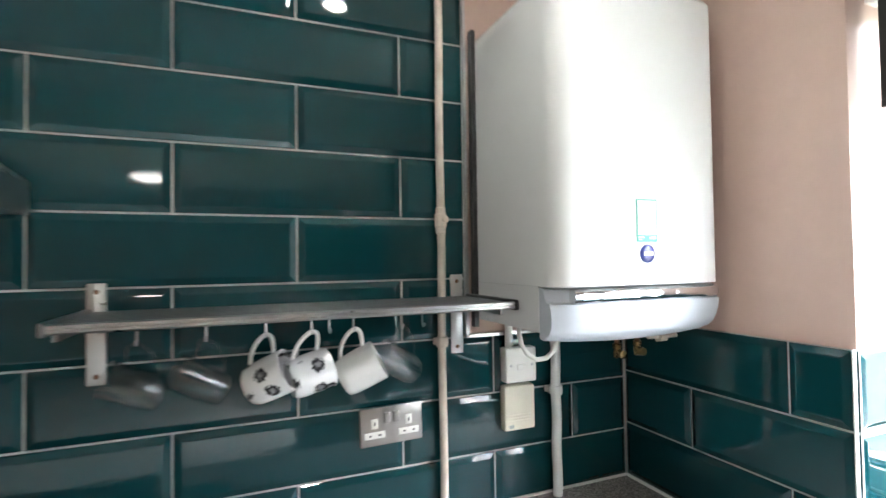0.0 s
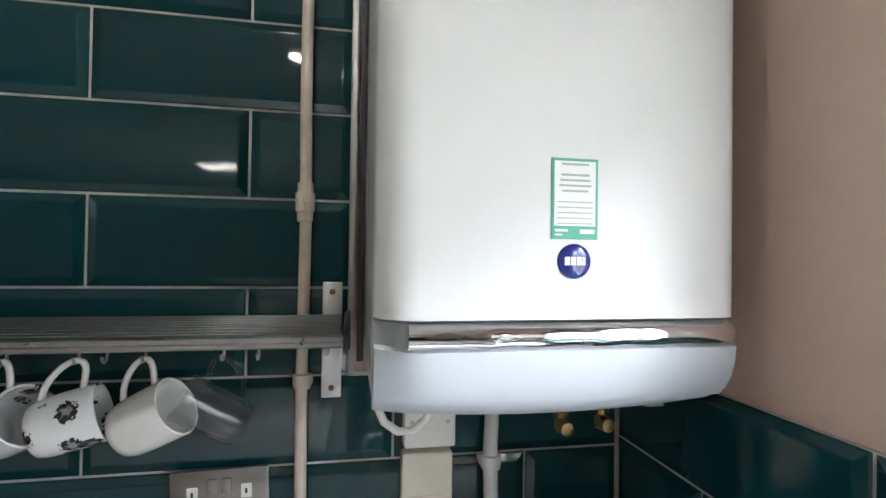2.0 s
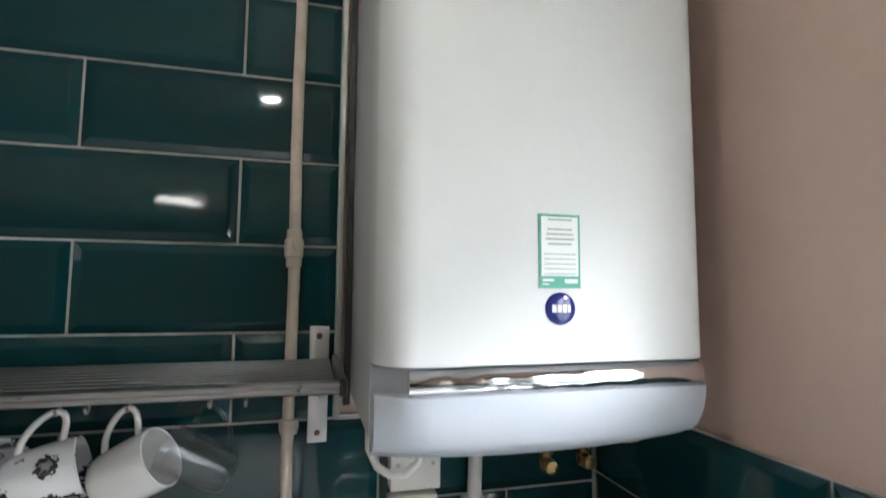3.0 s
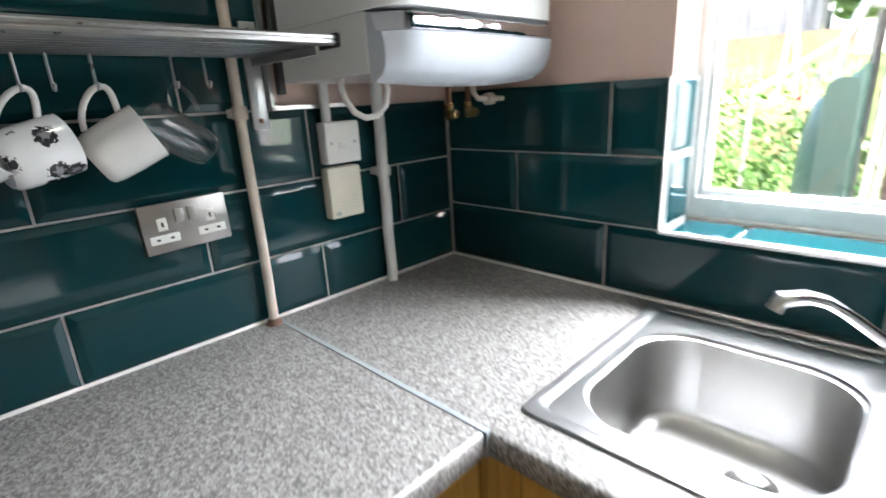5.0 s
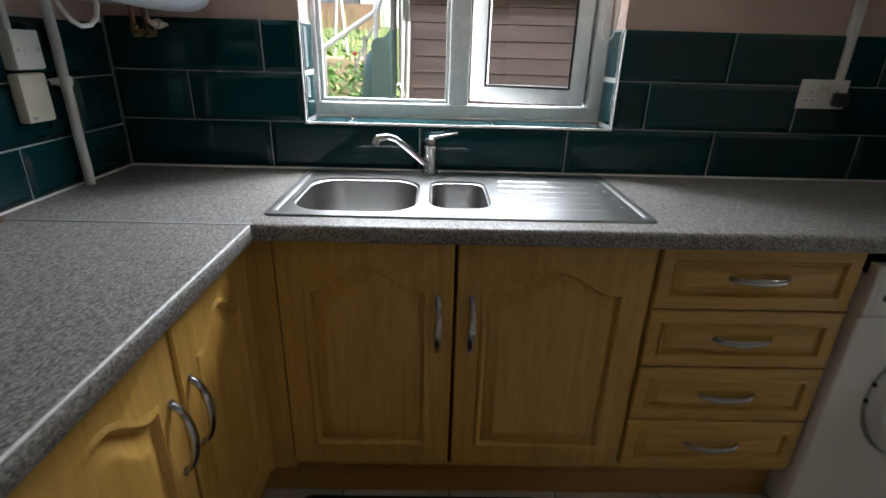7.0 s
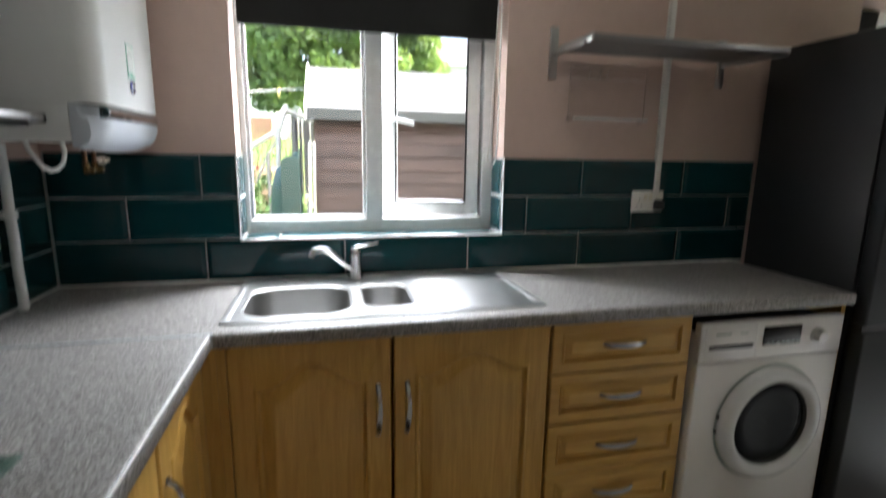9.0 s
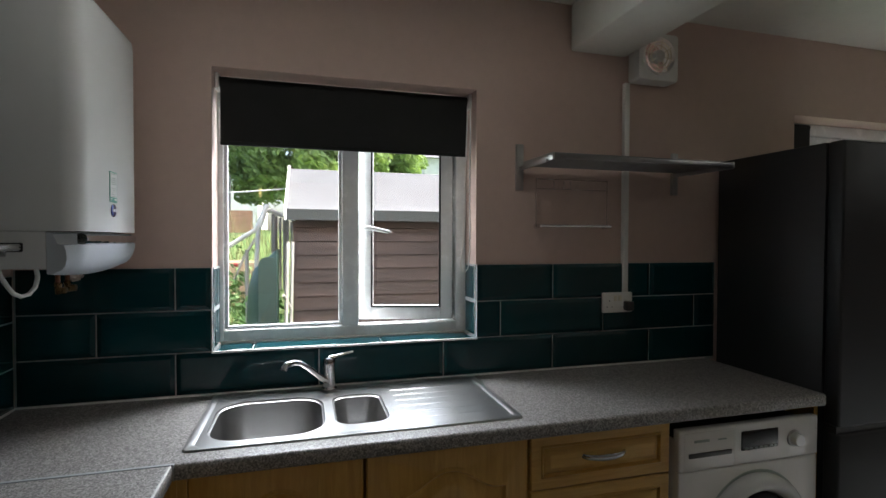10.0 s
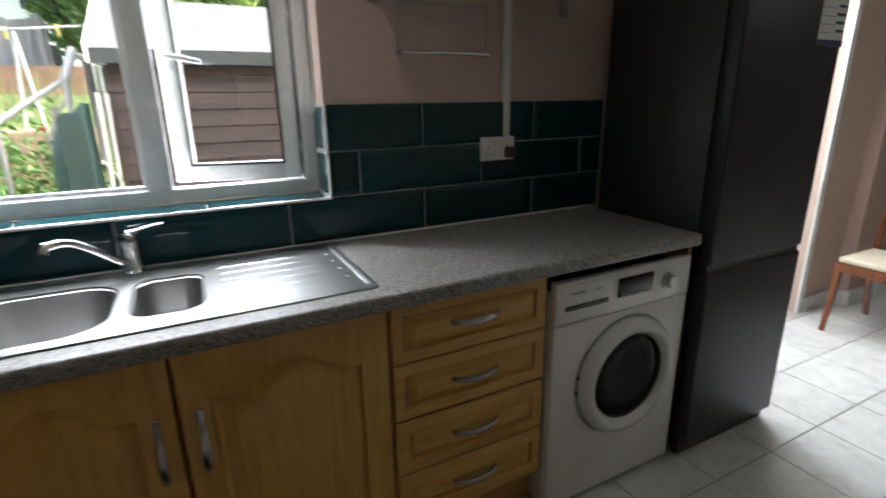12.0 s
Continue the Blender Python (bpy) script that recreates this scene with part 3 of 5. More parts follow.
for i in range(6):
    xx = -0.120 - i * 0.056
    bm = bmesh.new()
    tube(bm, [(xx, -1.165, SZ - 0.0050), (xx, -1.18, SZ - 0.0039), (xx, -1.42, SZ - 0.0039), (xx, -1.435, SZ - 0.0050)], 0.0017, 8)
    part("drainer_rib", bm, STEEL, sink)
for i in range(4):
    part("drainer_stud", lathe(bmesh.new(), [(0.008, -0.004), (0.007, 0.001), (0.0, 0.003)], (-0.14 - i * 0.075, -1.475, SZ - 0.003), seg=10), STEEL, sink)

tap = thing("mixer_tap", (-0.042, -0.965, SZ), "chrome single-lever kitchen mixer tap", "tap")
bx, by = -0.050, -0.965
part("body", lathe(bmesh.new(), [(0.0, -0.004), (0.027, -0.004), (0.027, 0.004), (0.0215, 0.010), (0.0205, 0.075), (0.0215, 0.078), (0.0225, 0.084), (0.0225, 0.100), (0.018, 0.111), (0.0, 0.114)], (bx, by, SZ), seg=28), CHROME, tap)
bm = bmesh.new()
tube(bm, [(bx - 0.005, by + 0.005, SZ + 0.028), (bx - 0.035, by + 0.028, SZ + 0.050), (bx - 0.095, by + 0.075, SZ + 0.105), (bx - 0.125, by + 0.098, SZ + 0.128), (bx - 0.150, by + 0.118, SZ + 0.137), (bx - 0.178, by + 0.142, SZ + 0.137), (bx - 0.184, by + 0.147, SZ + 0.122)],
     [0.012, 0.0100, 0.0092, 0.0092, 0.0098, 0.0108, 0.0105], 14)
part("spout", bm, CHROME, tap)
bm = bmesh.new()
tube(bm, [(bx, by, SZ + 0.108), (bx + 0.004, by - 0.03, SZ + 0.116), (bx + 0.012, by - 0.085, SZ + 0.128)], [0.011, 0.0065, 0.005], 12)
for v in bm.verts:
    v.co.z = SZ + 0.116 + (v.co.z - SZ - 0.116) * 0.8
part("lever", bm, CHROME, tap)


# ---- boiler ----
boiler = thing("boiler", (-0.26, -0.17, 1.36), "white wall-hung gas boiler with grey lower panel", "boiler")
BX0, BX1, BYF, BZ0, BZ1 = -0.470, -0.058, -0.364, 1.469, 2.085
bm = bmesh.new()
out = [(BX0, -0.004), (BX0, -0.26)] + [(BX0 + 0.045 - 0.045 * math.cos(a), BYF + 0.045 - 0.045 * math.sin(a)) for a in (radians(k * 15) for k in range(7))]
out += [(BX1 - 0.03 + 0.03 * math.sin(a), BYF + 0.03 - 0.03 * math.cos(a)) for a in (radians(k * 15) for k in range(7))] + [(BX1, -0.004)]
loops = []
for z, k in ((BZ0, 0.0), (BZ0 + 0.003, -0.0), (BZ1 - 0.05, 0.0), (BZ1 - 0.02, 0.006), (BZ1 - 0.006, 0.016), (BZ1, 0.034)):
    loops.append([bm.verts.new((min(max(x, BX0 + k), BX1 - k), max(y, BYF + k) if y < -0.1 else y, z)) for x, y in out])
for a, b in zip(loops, loops[1:]):
    bridge(bm, a, b)
bm.faces.new(loops[0][::-1])
bm.faces.new(loops[-1])
part("casing", bm, BOILER_WHITE, boiler)
# back box, reaching further down than the front cover
part("back_box", boxes((BX0 + 0.0003, BX1 - 0.0003, -0.290, -0.0045, 1.379, BZ0 - 0.0005)), BOILER_WHITE, boiler, smooth=False)
part("back_gasket", boxes((BX0 - 0.012, BX0 - 0.001, -0.03, -0.012, 1.36, 2.09)), BLACK, boiler, smooth=False)
# curved grey lower panel, bowed downwards and hollow towards the front
bm = bmesh.new()
last = None
for i in range(21):
    u = i / 20
    x = BX0 + 0.001 + u * (BX1 - BX0 - 0.007)
    nose = 0.045 * max(0.0, 1 - u / 0.085)
    sag = 0.010 * (1 - (2 * u - 1) ** 2)
    bz = 1.365 - sag
    prof = [(-0.2915, BZ0 - 0.003), (BYF + 0.022, BZ0 - 0.003), (BYF + 0.016, BZ0 - 0.006), (BYF + 0.016, BZ0 - 0.030), (BYF + 0.004, BZ0 - 0.033)]
    prof += [(BYF + 0.004 + 0.042 * (1 - math.cos(k * 0.3)), BZ0 - 0.033 - (BZ0 - 0.033 - bz - 0.006) * math.sin(k * 0.3) ** 1.1) for k in range(1, 6)]
    prof += [(BYF + 0.054, bz), (-0.2915, bz + 0.002)]
    loop = [bm.verts.new((x, min(y + nose * (0.15 + 0.85 * (z - bz) / (BZ0 - bz)), -0.2915), z)) for y, z in prof]
    if last:
        bridge(bm, last, loop)
    else:
        bm.faces.new(loop)
    last = loop
bm.faces.new(last[::-1])
low = part("lower_panel", bm, BOILER_GREY, boiler, "pale grey curved lower panel")
bm = bmesh.new()
tube(bm, [(BX0 + 0.034 + i * 0.0193, BYF + 0.014 - 0.0012 * math.sin(i * 1.9), BZ0 - 0.0185) for i in range(20)], 0.0148, 14)
part("chrome_trim", bm, CHROME, boiler, "mirror-bright chrome trim strip")
STICK_G = plain("sticker_green", (0.07, 0.36, 0.26), 0.4, vary=0.05, relief=0)
PAPER = plain("sticker_white", (0.74, 0.76, 0.74), 0.4, vary=0.03, relief=0)
PRINT = plain("print_grey", (0.35, 0.40, 0.38), 0.6, vary=0.1, relief=0)
LOGO = plain("badge_blue", (0.012, 0.02, 0.16), 0.2, vary=0.05, relief=0, coat=0.5)
sx0, sx1, sz0, sz1 = -0.290, -0.238, 1.553, 1.638
label = part("label_border", boxes((sx0, sx1, BYF - 0.0012, BYF + 0.0005, sz0, sz1)), STICK_G, boiler, "green bordered instruction label", smooth=False)
part("label_paper", boxes((sx0 + 0.003, sx1 - 0.003, BYF - 0.0018, BYF - 0.0013, sz0 + 0.014, sz1 - 0.003)), PAPER, label, smooth=False)
bm = bmesh.new()
for i in range(12):
    zz = sz1 - 0.0075 - i * 0.0056
    if i in (1, 6):
        continue
    wdt = (0.030 if i == 0 else 0.036 - 0.007 * ((i * 7) % 4) / 3) if i < 6 else 0.040
    box(bm, -0.264 - wdt / 2, -0.264 + wdt / 2, BYF - 0.0022, BYF - 0.0019, zz, zz + (0.0022 if i < 6 else 0.0012))
part("label_print", bm, PRINT, label, smooth=False)
bm = boxes((sx0 + 0.004, sx0 + 0.018, BYF - 0.0018, BYF - 0.0013, sz0 + 0.008, sz0 + 0.0105), (sx1 - 0.020, sx1 - 0.004, BYF - 0.0018, BYF - 0.0013, sz0 + 0.006, sz0 + 0.0105), (sx0 + 0.004, sx0 + 0.012, BYF - 0.0018, BYF - 0.0013, sz0 + 0.004, sz0 + 0.0055))
part("label_mark", bm, PAPER, label, smooth=False)
badge = part("badge", lathe(bmesh.new(), [(0.0, 0.0048), (0.010, 0.0046), (0.0155, 0.0036), (0.0182, 0.0018), (0.0188, -0.001)], (-0.264, BYF, 1.530), (0, -1, 0), 32), LOGO, boiler, "round domed blue badge")
part("badge_mark", boxes((-0.276, -0.271, BYF - 0.0055, BYF - 0.0040, 1.526, 1.5345), (-0.2695, -0.2645, BYF - 0.0057, BYF - 0.0042, 1.526, 1.5345), (-0.263, -0.258, BYF - 0.0057, BYF - 0.0042, 1.526, 1.5345), (-0.2565, -0.2535, BYF - 0.0053, BYF - 0.0040, 1.526, 1.5345)), PAPER, badge, smooth=False)


# ---- washing machine ----
wm = thing("washing_machine", (-0.27, -2.345, 0), "white front-loading washing machine under the worktop", "washing machine")
WX, Y0, Y1 = -0.530, -2.643, -2.046
part("body", box(bmesh.new(), WX + 0.012, -0.03, Y0, Y1, 0.012, 0.800, 0.008), WHITE_ENAMEL, wm)
part("front_panel", box(bmesh.new(), WX, WX + 0.03, Y0 + 0.002, Y1 - 0.002, 0.016, 0.6925, 0.007, 3), WHITE_ENAMEL, wm)
# black sheet added on the body so the gap above reads as shade
part("gap_shade_sheet", boxes((WX + 0.032, -0.032, Y0 + 0.004, Y1 - 0.004, 0.8005, 0.806)), BLACK, wm, "black sheet standing in for shade under the worktop", smooth=False)
part("control_panel", box(bmesh.new(), WX - 0.002, WX + 0.03, Y0 + 0.002, Y1 - 0.002, 0.694, 0.833, 0.007, 3), WHITE_ENAMEL, wm)
yc, zc = -2.362, 0.452
door = part("door_ring", lathe(bmesh.new(), [(0.208, -0.002), (0.212, 0.008), (0.210, 0.022), (0.200, 0.036), (0.184, 0.043), (0.170, 0.041), (0.158, 0.030), (0.150, 0.012), (0.146, -0.001)], (WX, yc, zc), (-1, 0, 0), 56), DOOR_PLASTIC, wm)
part("door_gap", lathe(bmesh.new(), [(0.206, 0.0012), (0.219, 0.0012)], (WX, yc, zc), (-1, 0, 0), 56), PRINT, wm)
part("door_glass", lathe(bmesh.new(), [(0.150, 0.012), (0.140, 0.017), (0.10, 0.012), (0.05, 0.007), (0.0, 0.005)], (WX, yc, zc), (-1, 0, 0), 48), DARK_GLASS, door, "dark domed porthole glass")
part("rubber_seal", lathe(bmesh.new(), [(0.158, 0.026), (0.152, 0.018), (0.149, 0.010)], (WX - 0.001, yc, zc), (-1, 0, 0), 48), BLACK, door)
bm = bmesh.new()
tube(bm, [(WX - 0.022, yc + 0.206 * math.cos(a), zc + 0.206 * math.sin(a)) for a in (radians(25 + 3.5 * k) for k in range(26))], 0.0022, 6)
part("door_seam", bm, BLACK, door)
for a in (168, 182):
    part("hinge", box(bmesh.new(), WX - 0.012, WX, yc - 0.216 * math.cos(radians(a)) - 0.003, yc - 0.216 * math.cos(radians(a)) + 0.003, zc + 0.216 * math.sin(radians(a)) - 0.008, zc + 0.216 * math.sin(radians(a)) + 0.004, 0.002), BLACK, wm)
disp = part("display", box(bmesh.new(), WX - 0.006, WX, -2.455, -2.298, 0.742, 0.808, 0.003), BLACK_GLOSS, wm, "black display window")
bm = bmesh.new()
for i in range(7):
    box(bm, WX - 0.0075, WX - 0.006, -2.448 + i * 0.021, -2.436 + i * 0.021, 0.746, 0.752)
part("button", bm, PRINT, disp, smooth=False)
part("dial", lathe(bmesh.new(), [(0.030, 0.0), (0.029, 0.006), (0.024, 0.008), (0.022, 0.024), (0.019, 0.027), (0.0, 0.027)], (WX - 0.001, -2.528, 0.762), (-1, 0, 0), 28), SATIN, wm)
tray = part("detergent_drawer", box(bmesh.new(), WX - 0.0035, WX, -2.272, -2.066, 0.702, 0.822, 0.003), WHITE_ENAMEL, wm)
part("print_bar", boxes((WX - 0.0045, WX - 0.0034, -2.235, -2.200, 0.790, 0.795)), PRINT, tray, smooth=False)
part("grip", box(bmesh.new(), WX - 0.009, WX - 0.003, -2.255, -2.082, 0.740, 0.756, 0.003), GRIP_GREY, tray)
part("maker_mark", boxes((WX - 0.0045, WX - 0.0034, -2.165, -2.105, 0.789, 0.797)), PRINT, tray, smooth=False)
for yy in (Y0 + 0.05, Y1 - 0.05):
    for xx in (WX + 0.06, -0.08):
        part("foot", lathe(bmesh.new(), [(0.02, 0), (0.02, 0.008), (0.012, 0.014)], (xx, yy, 0), seg=12), BLACK, wm)


# ---- fridge freezer ----
fridge = thing("fridge_freezer", (-0.30, -2.96, 0), "tall graphite grey fridge freezer", "fridge")
GX, G0, G1, GZ = -0.572, -3.238, -2.684, 1.805
part("body", box(bmesh.new(), GX + 0.062, -0.03, G0, G1, 0.03, GZ, 0.006), FRIDGE_GREY, fridge)
part("upper_door", box(bmesh.new(), GX, GX + 0.058, G0, G1, 0.792, GZ, 0.010, 3), FRIDGE_GREY, fridge)
part("lower_door", box(bmesh.new(), GX, GX + 0.058, G0, G1, 0.055, 0.770, 0.010, 3), FRIDGE_GREY, fridge)
part("grip_recess", boxes((GX + 0.012, GX + 0.06, G0 + 0.004, G1 - 0.004, 0.768, 0.794)), BLACK, fridge, smooth=False)
part("door_gasket", boxes((GX + 0.0575, GX + 0.0625, G0 + 0.012, G1 - 0.012, 0.06, GZ - 0.012)), BLACK, fridge, smooth=False)
part("kick_panel", boxes((GX + 0.03, GX + 0.06, G0 + 0.004, G1 - 0.004, 0.0, 0.05)), BLACK, fridge, smooth=False)
cal = thing("calendar_sheet", (GX, -3.17, 1.6), "white printed sheet with dark blue foot on the fridge door", "notice")
part("sheet", boxes((GX - 0.0018, GX - 0.0006, -3.236, -3.080, 1.515, 1.72)), PAPER, cal, smooth=False)
NAVY = plain("print_navy", (0.03, 0.05, 0.13), 0.5, vary=0.1, relief=0)
part("printed_band", boxes((GX - 0.0026, GX - 0.0019, -3.236, -3.080, 1.515, 1.535)), NAVY, cal, smooth=False)
bm = bmesh.new()
for i in range(6):
    zz = 1.556 + i * 0.026
    box(bm, GX - 0.0026, GX - 0.0019, -3.162, -3.088, zz, zz + 0.0015)
    box(bm, GX - 0.0026, GX - 0.0019, -3.225, -3.178 + 0.004 * (i % 3), zz + 0.004, zz + 0.013)
part("print", bm, NAVY, cal, smooth=False)
solid("door_mat", extrude_profile(bmesh.new(), rounded(-1.02, -0.475, -1.345, -0.585, 0.05), 0.0005, 0.009, lambda u, v, s: (u, v, s)), MAT, "dark brown rubber-edged kitchen mat on tiles", "mat")


# ---- tiled wall: pipes, shelf, mugs, sockets ----
def vertical_pipe(name, x, y, z0, z1, r, material, label, clips, foot=True):
    p = thing(name, (x, y, z0), label, "pipe")
    bm = bmesh.new()
    n = 14
    tube(bm, [(x + 0.0012 * math.sin(i * 1.3), y, z0 + (z1 - z0) * i / n) for i in range(n + 1)], r, 14)
    part("pipe", bm, material, p)
    for z in clips:
        bm = bmesh.new()
        lathe(bm, [(r, -0.012), (r + 0.004, -0.011), (r + 0.005, 0.0), (r + 0.004, 0.011), (r, 0.012)], (x, y, z), seg=16)
        box(bm, x - r - 0.006, x + r + 0.006, y + 0.004, -0.004, z - 0.008, z + 0.008, 0.002)
        part("pipe_clip", bm, material, p)
    return p


RUST = plain("rusty_collar", (0.16, 0.09, 0.06), 0.8, vary=0.3, scale=60, relief=0.3)
gas = vertical_pipe("gas_pipe", -0.567, -0.026, 0.914, CEIL - 0.003, 0.0095, PIPE_PAINT, "thin cream-painted copper gas pipe on tiles", (1.330,))
part("compression_joint", lathe(bmesh.new(), [(0.0095, -0.032), (0.0125, -0.030), (0.0125, -0.016), (0.015, -0.014), (0.0155, 0.014), (0.0125, 0.016), (0.0125, 0.030), (0.0095, 0.032)], (-0.567, -0.026, 1.617), seg=8), PIPE_PAINT, gas)
part("joint_cap", lathe(bmesh.new(), [(0.0, 0.022), (0.008, 0.020), (0.009, 0.0)], (-0.567, -0.026, 1.620), (0.4, -1, 0), 10), PIPE_PAINT, gas)
part("floor_collar", lathe(bmesh.new(), [(0.0095, 0.012), (0.014, 0.008), (0.018, 0.0)], (-0.567, -0.026, 0.9125), seg=16), RUST, gas)
waste = vertical_pipe("waste_pipe", -0.253, -0.030, 0.914, 1.376, 0.0125, PIPE_WHITE, "white plastic pipe below the boiler", (1.184,))

shelf = thing("wall_shelf", (-0.9, -0.12, 1.40), "slatted aluminium wall shelf with mug hooks", "shelf", group="wall shelves")
SH0, SH1, SHZ, SHD = -1.268, -0.497, 1.424, 0.246
HOOK_Z = 1.378
for i in range(9):
    yy = -0.030 - i * 0.0243
    part("slat", box(bmesh.new(), SH0 + 0.008, SH1 - 0.008, yy - 0.0125, yy, SHZ + 0.000, SHZ + 0.013, 0.003), ALU, shelf)
rail = bmesh.new()
edge_y = -SHD - 0.009
extrude_profile(rail, [(-SHD + 0.006, SHZ + 0.0), (-SHD - 0.004, SHZ - 0.001), (edge_y, SHZ + 0.002), (edge_y, SHZ + 0.0055), (edge_y + 0.0025, SHZ + 0.0065), (edge_y + 0.0025, SHZ + 0.008), (edge_y, SHZ + 0.009), (edge_y, SHZ + 0.0125), (-SHD - 0.005, SHZ + 0.015), (-SHD + 0.006, SHZ + 0.014)], SH0, SH1 - 0.004, lambda u, v, k: (k, u, v))
part("front_rail", rail, SATIN, shelf)
for xx in (SH0, SH1):
    part("end_cap", box(bmesh.new(), xx - 0.005, xx + 0.005, -SHD - 0.011, -0.018, SHZ - 0.004, SHZ + 0.018, 0.004), BLACK if xx == SH1 else ALU, shelf)
for xx in (-1.258, -0.522):
    br = part("bracket", box(bmesh.new(), xx - 0.016, xx + 0.016, -0.014, -0.0085, 1.298, 1.488, 0.002), SATIN, shelf)
    part("support_arm", boxes((xx - 0.003, xx + 0.003, -0.235, -0.0145, SHZ - 0.013, SHZ - 0.0005)), SATIN, br, smooth=False)
    for zz in (1.314, 1.472):
        part("screw", lathe(bmesh.new(), [(0.0, 0.0025), (0.004, 0.002), (0.005, 0.0)], (xx, -0.014, zz), (0, -1, 0), 10), COPPER, br)
HOOKS = (-1.185, -1.070, -0.962, -0.872, -0.836, -0.785, -0.678, -0.628)
for xx in HOOKS:
    bm = bmesh.new()
    tube(bm, [(xx, -0.058, SHZ + 0.004), (xx, -0.058, HOOK_Z + 0.006)] + [(xx, -0.066 + 0.008 * math.cos(a), HOOK_Z + 0.006 - 0.009 * math.sin(a)) for a in (0.6, 1.2, 1.8, 2.5, 3.1)], 0.0022, 8)
    part("hook", bm, SATIN, shelf)


def floral():
    m, nt, b = nodes_of("floral_china")
    v = place(nt)
    vo = node(nt, "ShaderNodeTexVoronoi", Scale=27.0, Randomness=0.85)
    nt.links.new(v, vo.inputs["Vector"])
    petals = noise_tex(nt, v, 190, 2, 0.6)
    cluster = noise_tex(nt, v, 13, 2, 0.5)
    add = nt.nodes.new("ShaderNodeMath")
    add.operation = "MULTIPLY_ADD"
    nt.links.new(petals, add.inputs[0])
    add.inputs[1].default_value = 0.55
    nt.links.new(vo.outputs["Distance"], add.inputs[2])
    flower = ramp(nt, add.outputs[0], [(0.34, (0.30, 0.30, 0.31)), (0.44, (0.20, 0.20, 0.21)), (0.50, (0.02, 0.02, 0.024)), (0.62, (0.03, 0.03, 0.035)), (0.66, (0.80, 0.80, 0.79))])
    where = ramp(nt, cluster, [(0.58, (0, 0, 0)), (0.62, (1, 1, 1))])
    nt.links.new(mix(nt, where, flower, (0.80, 0.80, 0.79)), b.inputs["Base Color"])
    b.inputs["Roughness"].default_value = 0.12
    b.inputs["Coat Weight"].default_value = 0.5
    return m


CHINA = plain("white_china", (0.80, 0.79, 0.76), 0.14, vary=0.03, relief=0, coat=0.5, rough_vary=0.04)
FLORAL = floral()


def cup(name, hook_x, angle, material, label, r=0.041, h=0.094, wall=0.0032, yaw=0.0, glass=False, flip=False):
    """A mug hung from its handle: axis from base to rim lies at the angle to the horizontal."""
    a = radians(angle)
    ax = Vector((math.cos(a), 0, math.sin(a)))
    up = Vector((-math.sin(a), 0, math.cos(a)))
    if flip:
        ax, up = Vector((-math.cos(a), 0, math.sin(a))), Vector((math.sin(a), 0, math.cos(a)))
    turn = Matrix.Rotation(radians(yaw), 3, "Z")
    ax, up = turn @ ax, turn @ up
    hook = Vector((hook_x, -0.066, HOOK_Z - 0.002))
    loop_h, mid_h = r + 0.030, h * 0.50
    base = hook - up * (r + 0.036) - ax * (h * 0.80)
    t = thing(name, base, label, "glass" if glass else "mug", group="cups on hooks")
    bm = bmesh.new()
    low = 0.010 if glass else 0.005
    prof = [(0.0, 0.0), (r * 0.80, 0.0), (r * 0.90, 0.004), (r * 0.96, 0.016), (r, h * 0.5), (r * 1.01, h), (r * 1.01 - wall * 0.5, h + 0.001), (r - wall, h), (r - wall, h * 0.5), (r * 0.9 - wall, low + 0.010), (r * 0.75, low), (0.0, low)]
    lathe(bm, prof, base, ax, 32)
    bmesh.ops.remove_doubles(bm, verts=bm.verts, dist=0.0006)
    body = part("body", bm, material, t)
    bm = bmesh.new()
    pts = []
    for i in range(13):
        u = math.pi * i / 12
        pts.append(base + ax * (mid_h - math.cos(u) * h * 0.30 + 0.024 * math.sin(u)) + up * (r - 0.002 + 0.041 * math.sin(u) ** 0.8))
    tube(bm, pts, 0.0046 if not glass else 0.0040, 10)
    part("handle", bm, material if glass or material is CHINA else CHINA, t)
    return t


cup("mug", -0.962, 24, FLORAL, "white china mug with black flower pattern, hanging", r=0.043, h=0.086, yaw=-26)
cup("mug", -0.872, 14, FLORAL, "white china mug with black flower pattern, hanging", r=0.042, h=0.084, yaw=10)
cup("mug", -0.785, 27, CHINA, "plain white china mug hanging from a hook", r=0.043, h=0.087, yaw=-14)
for xx, an in ((-0.678, 32), (-1.070, 30), (-1.185, 26)):
    cup("glass_mug", xx, an, DRINK_GLASS, "clear glass mug hanging from a shelf hook", r=0.034, h=0.098, wall=0.003, yaw=16, glass=True, flip=True)


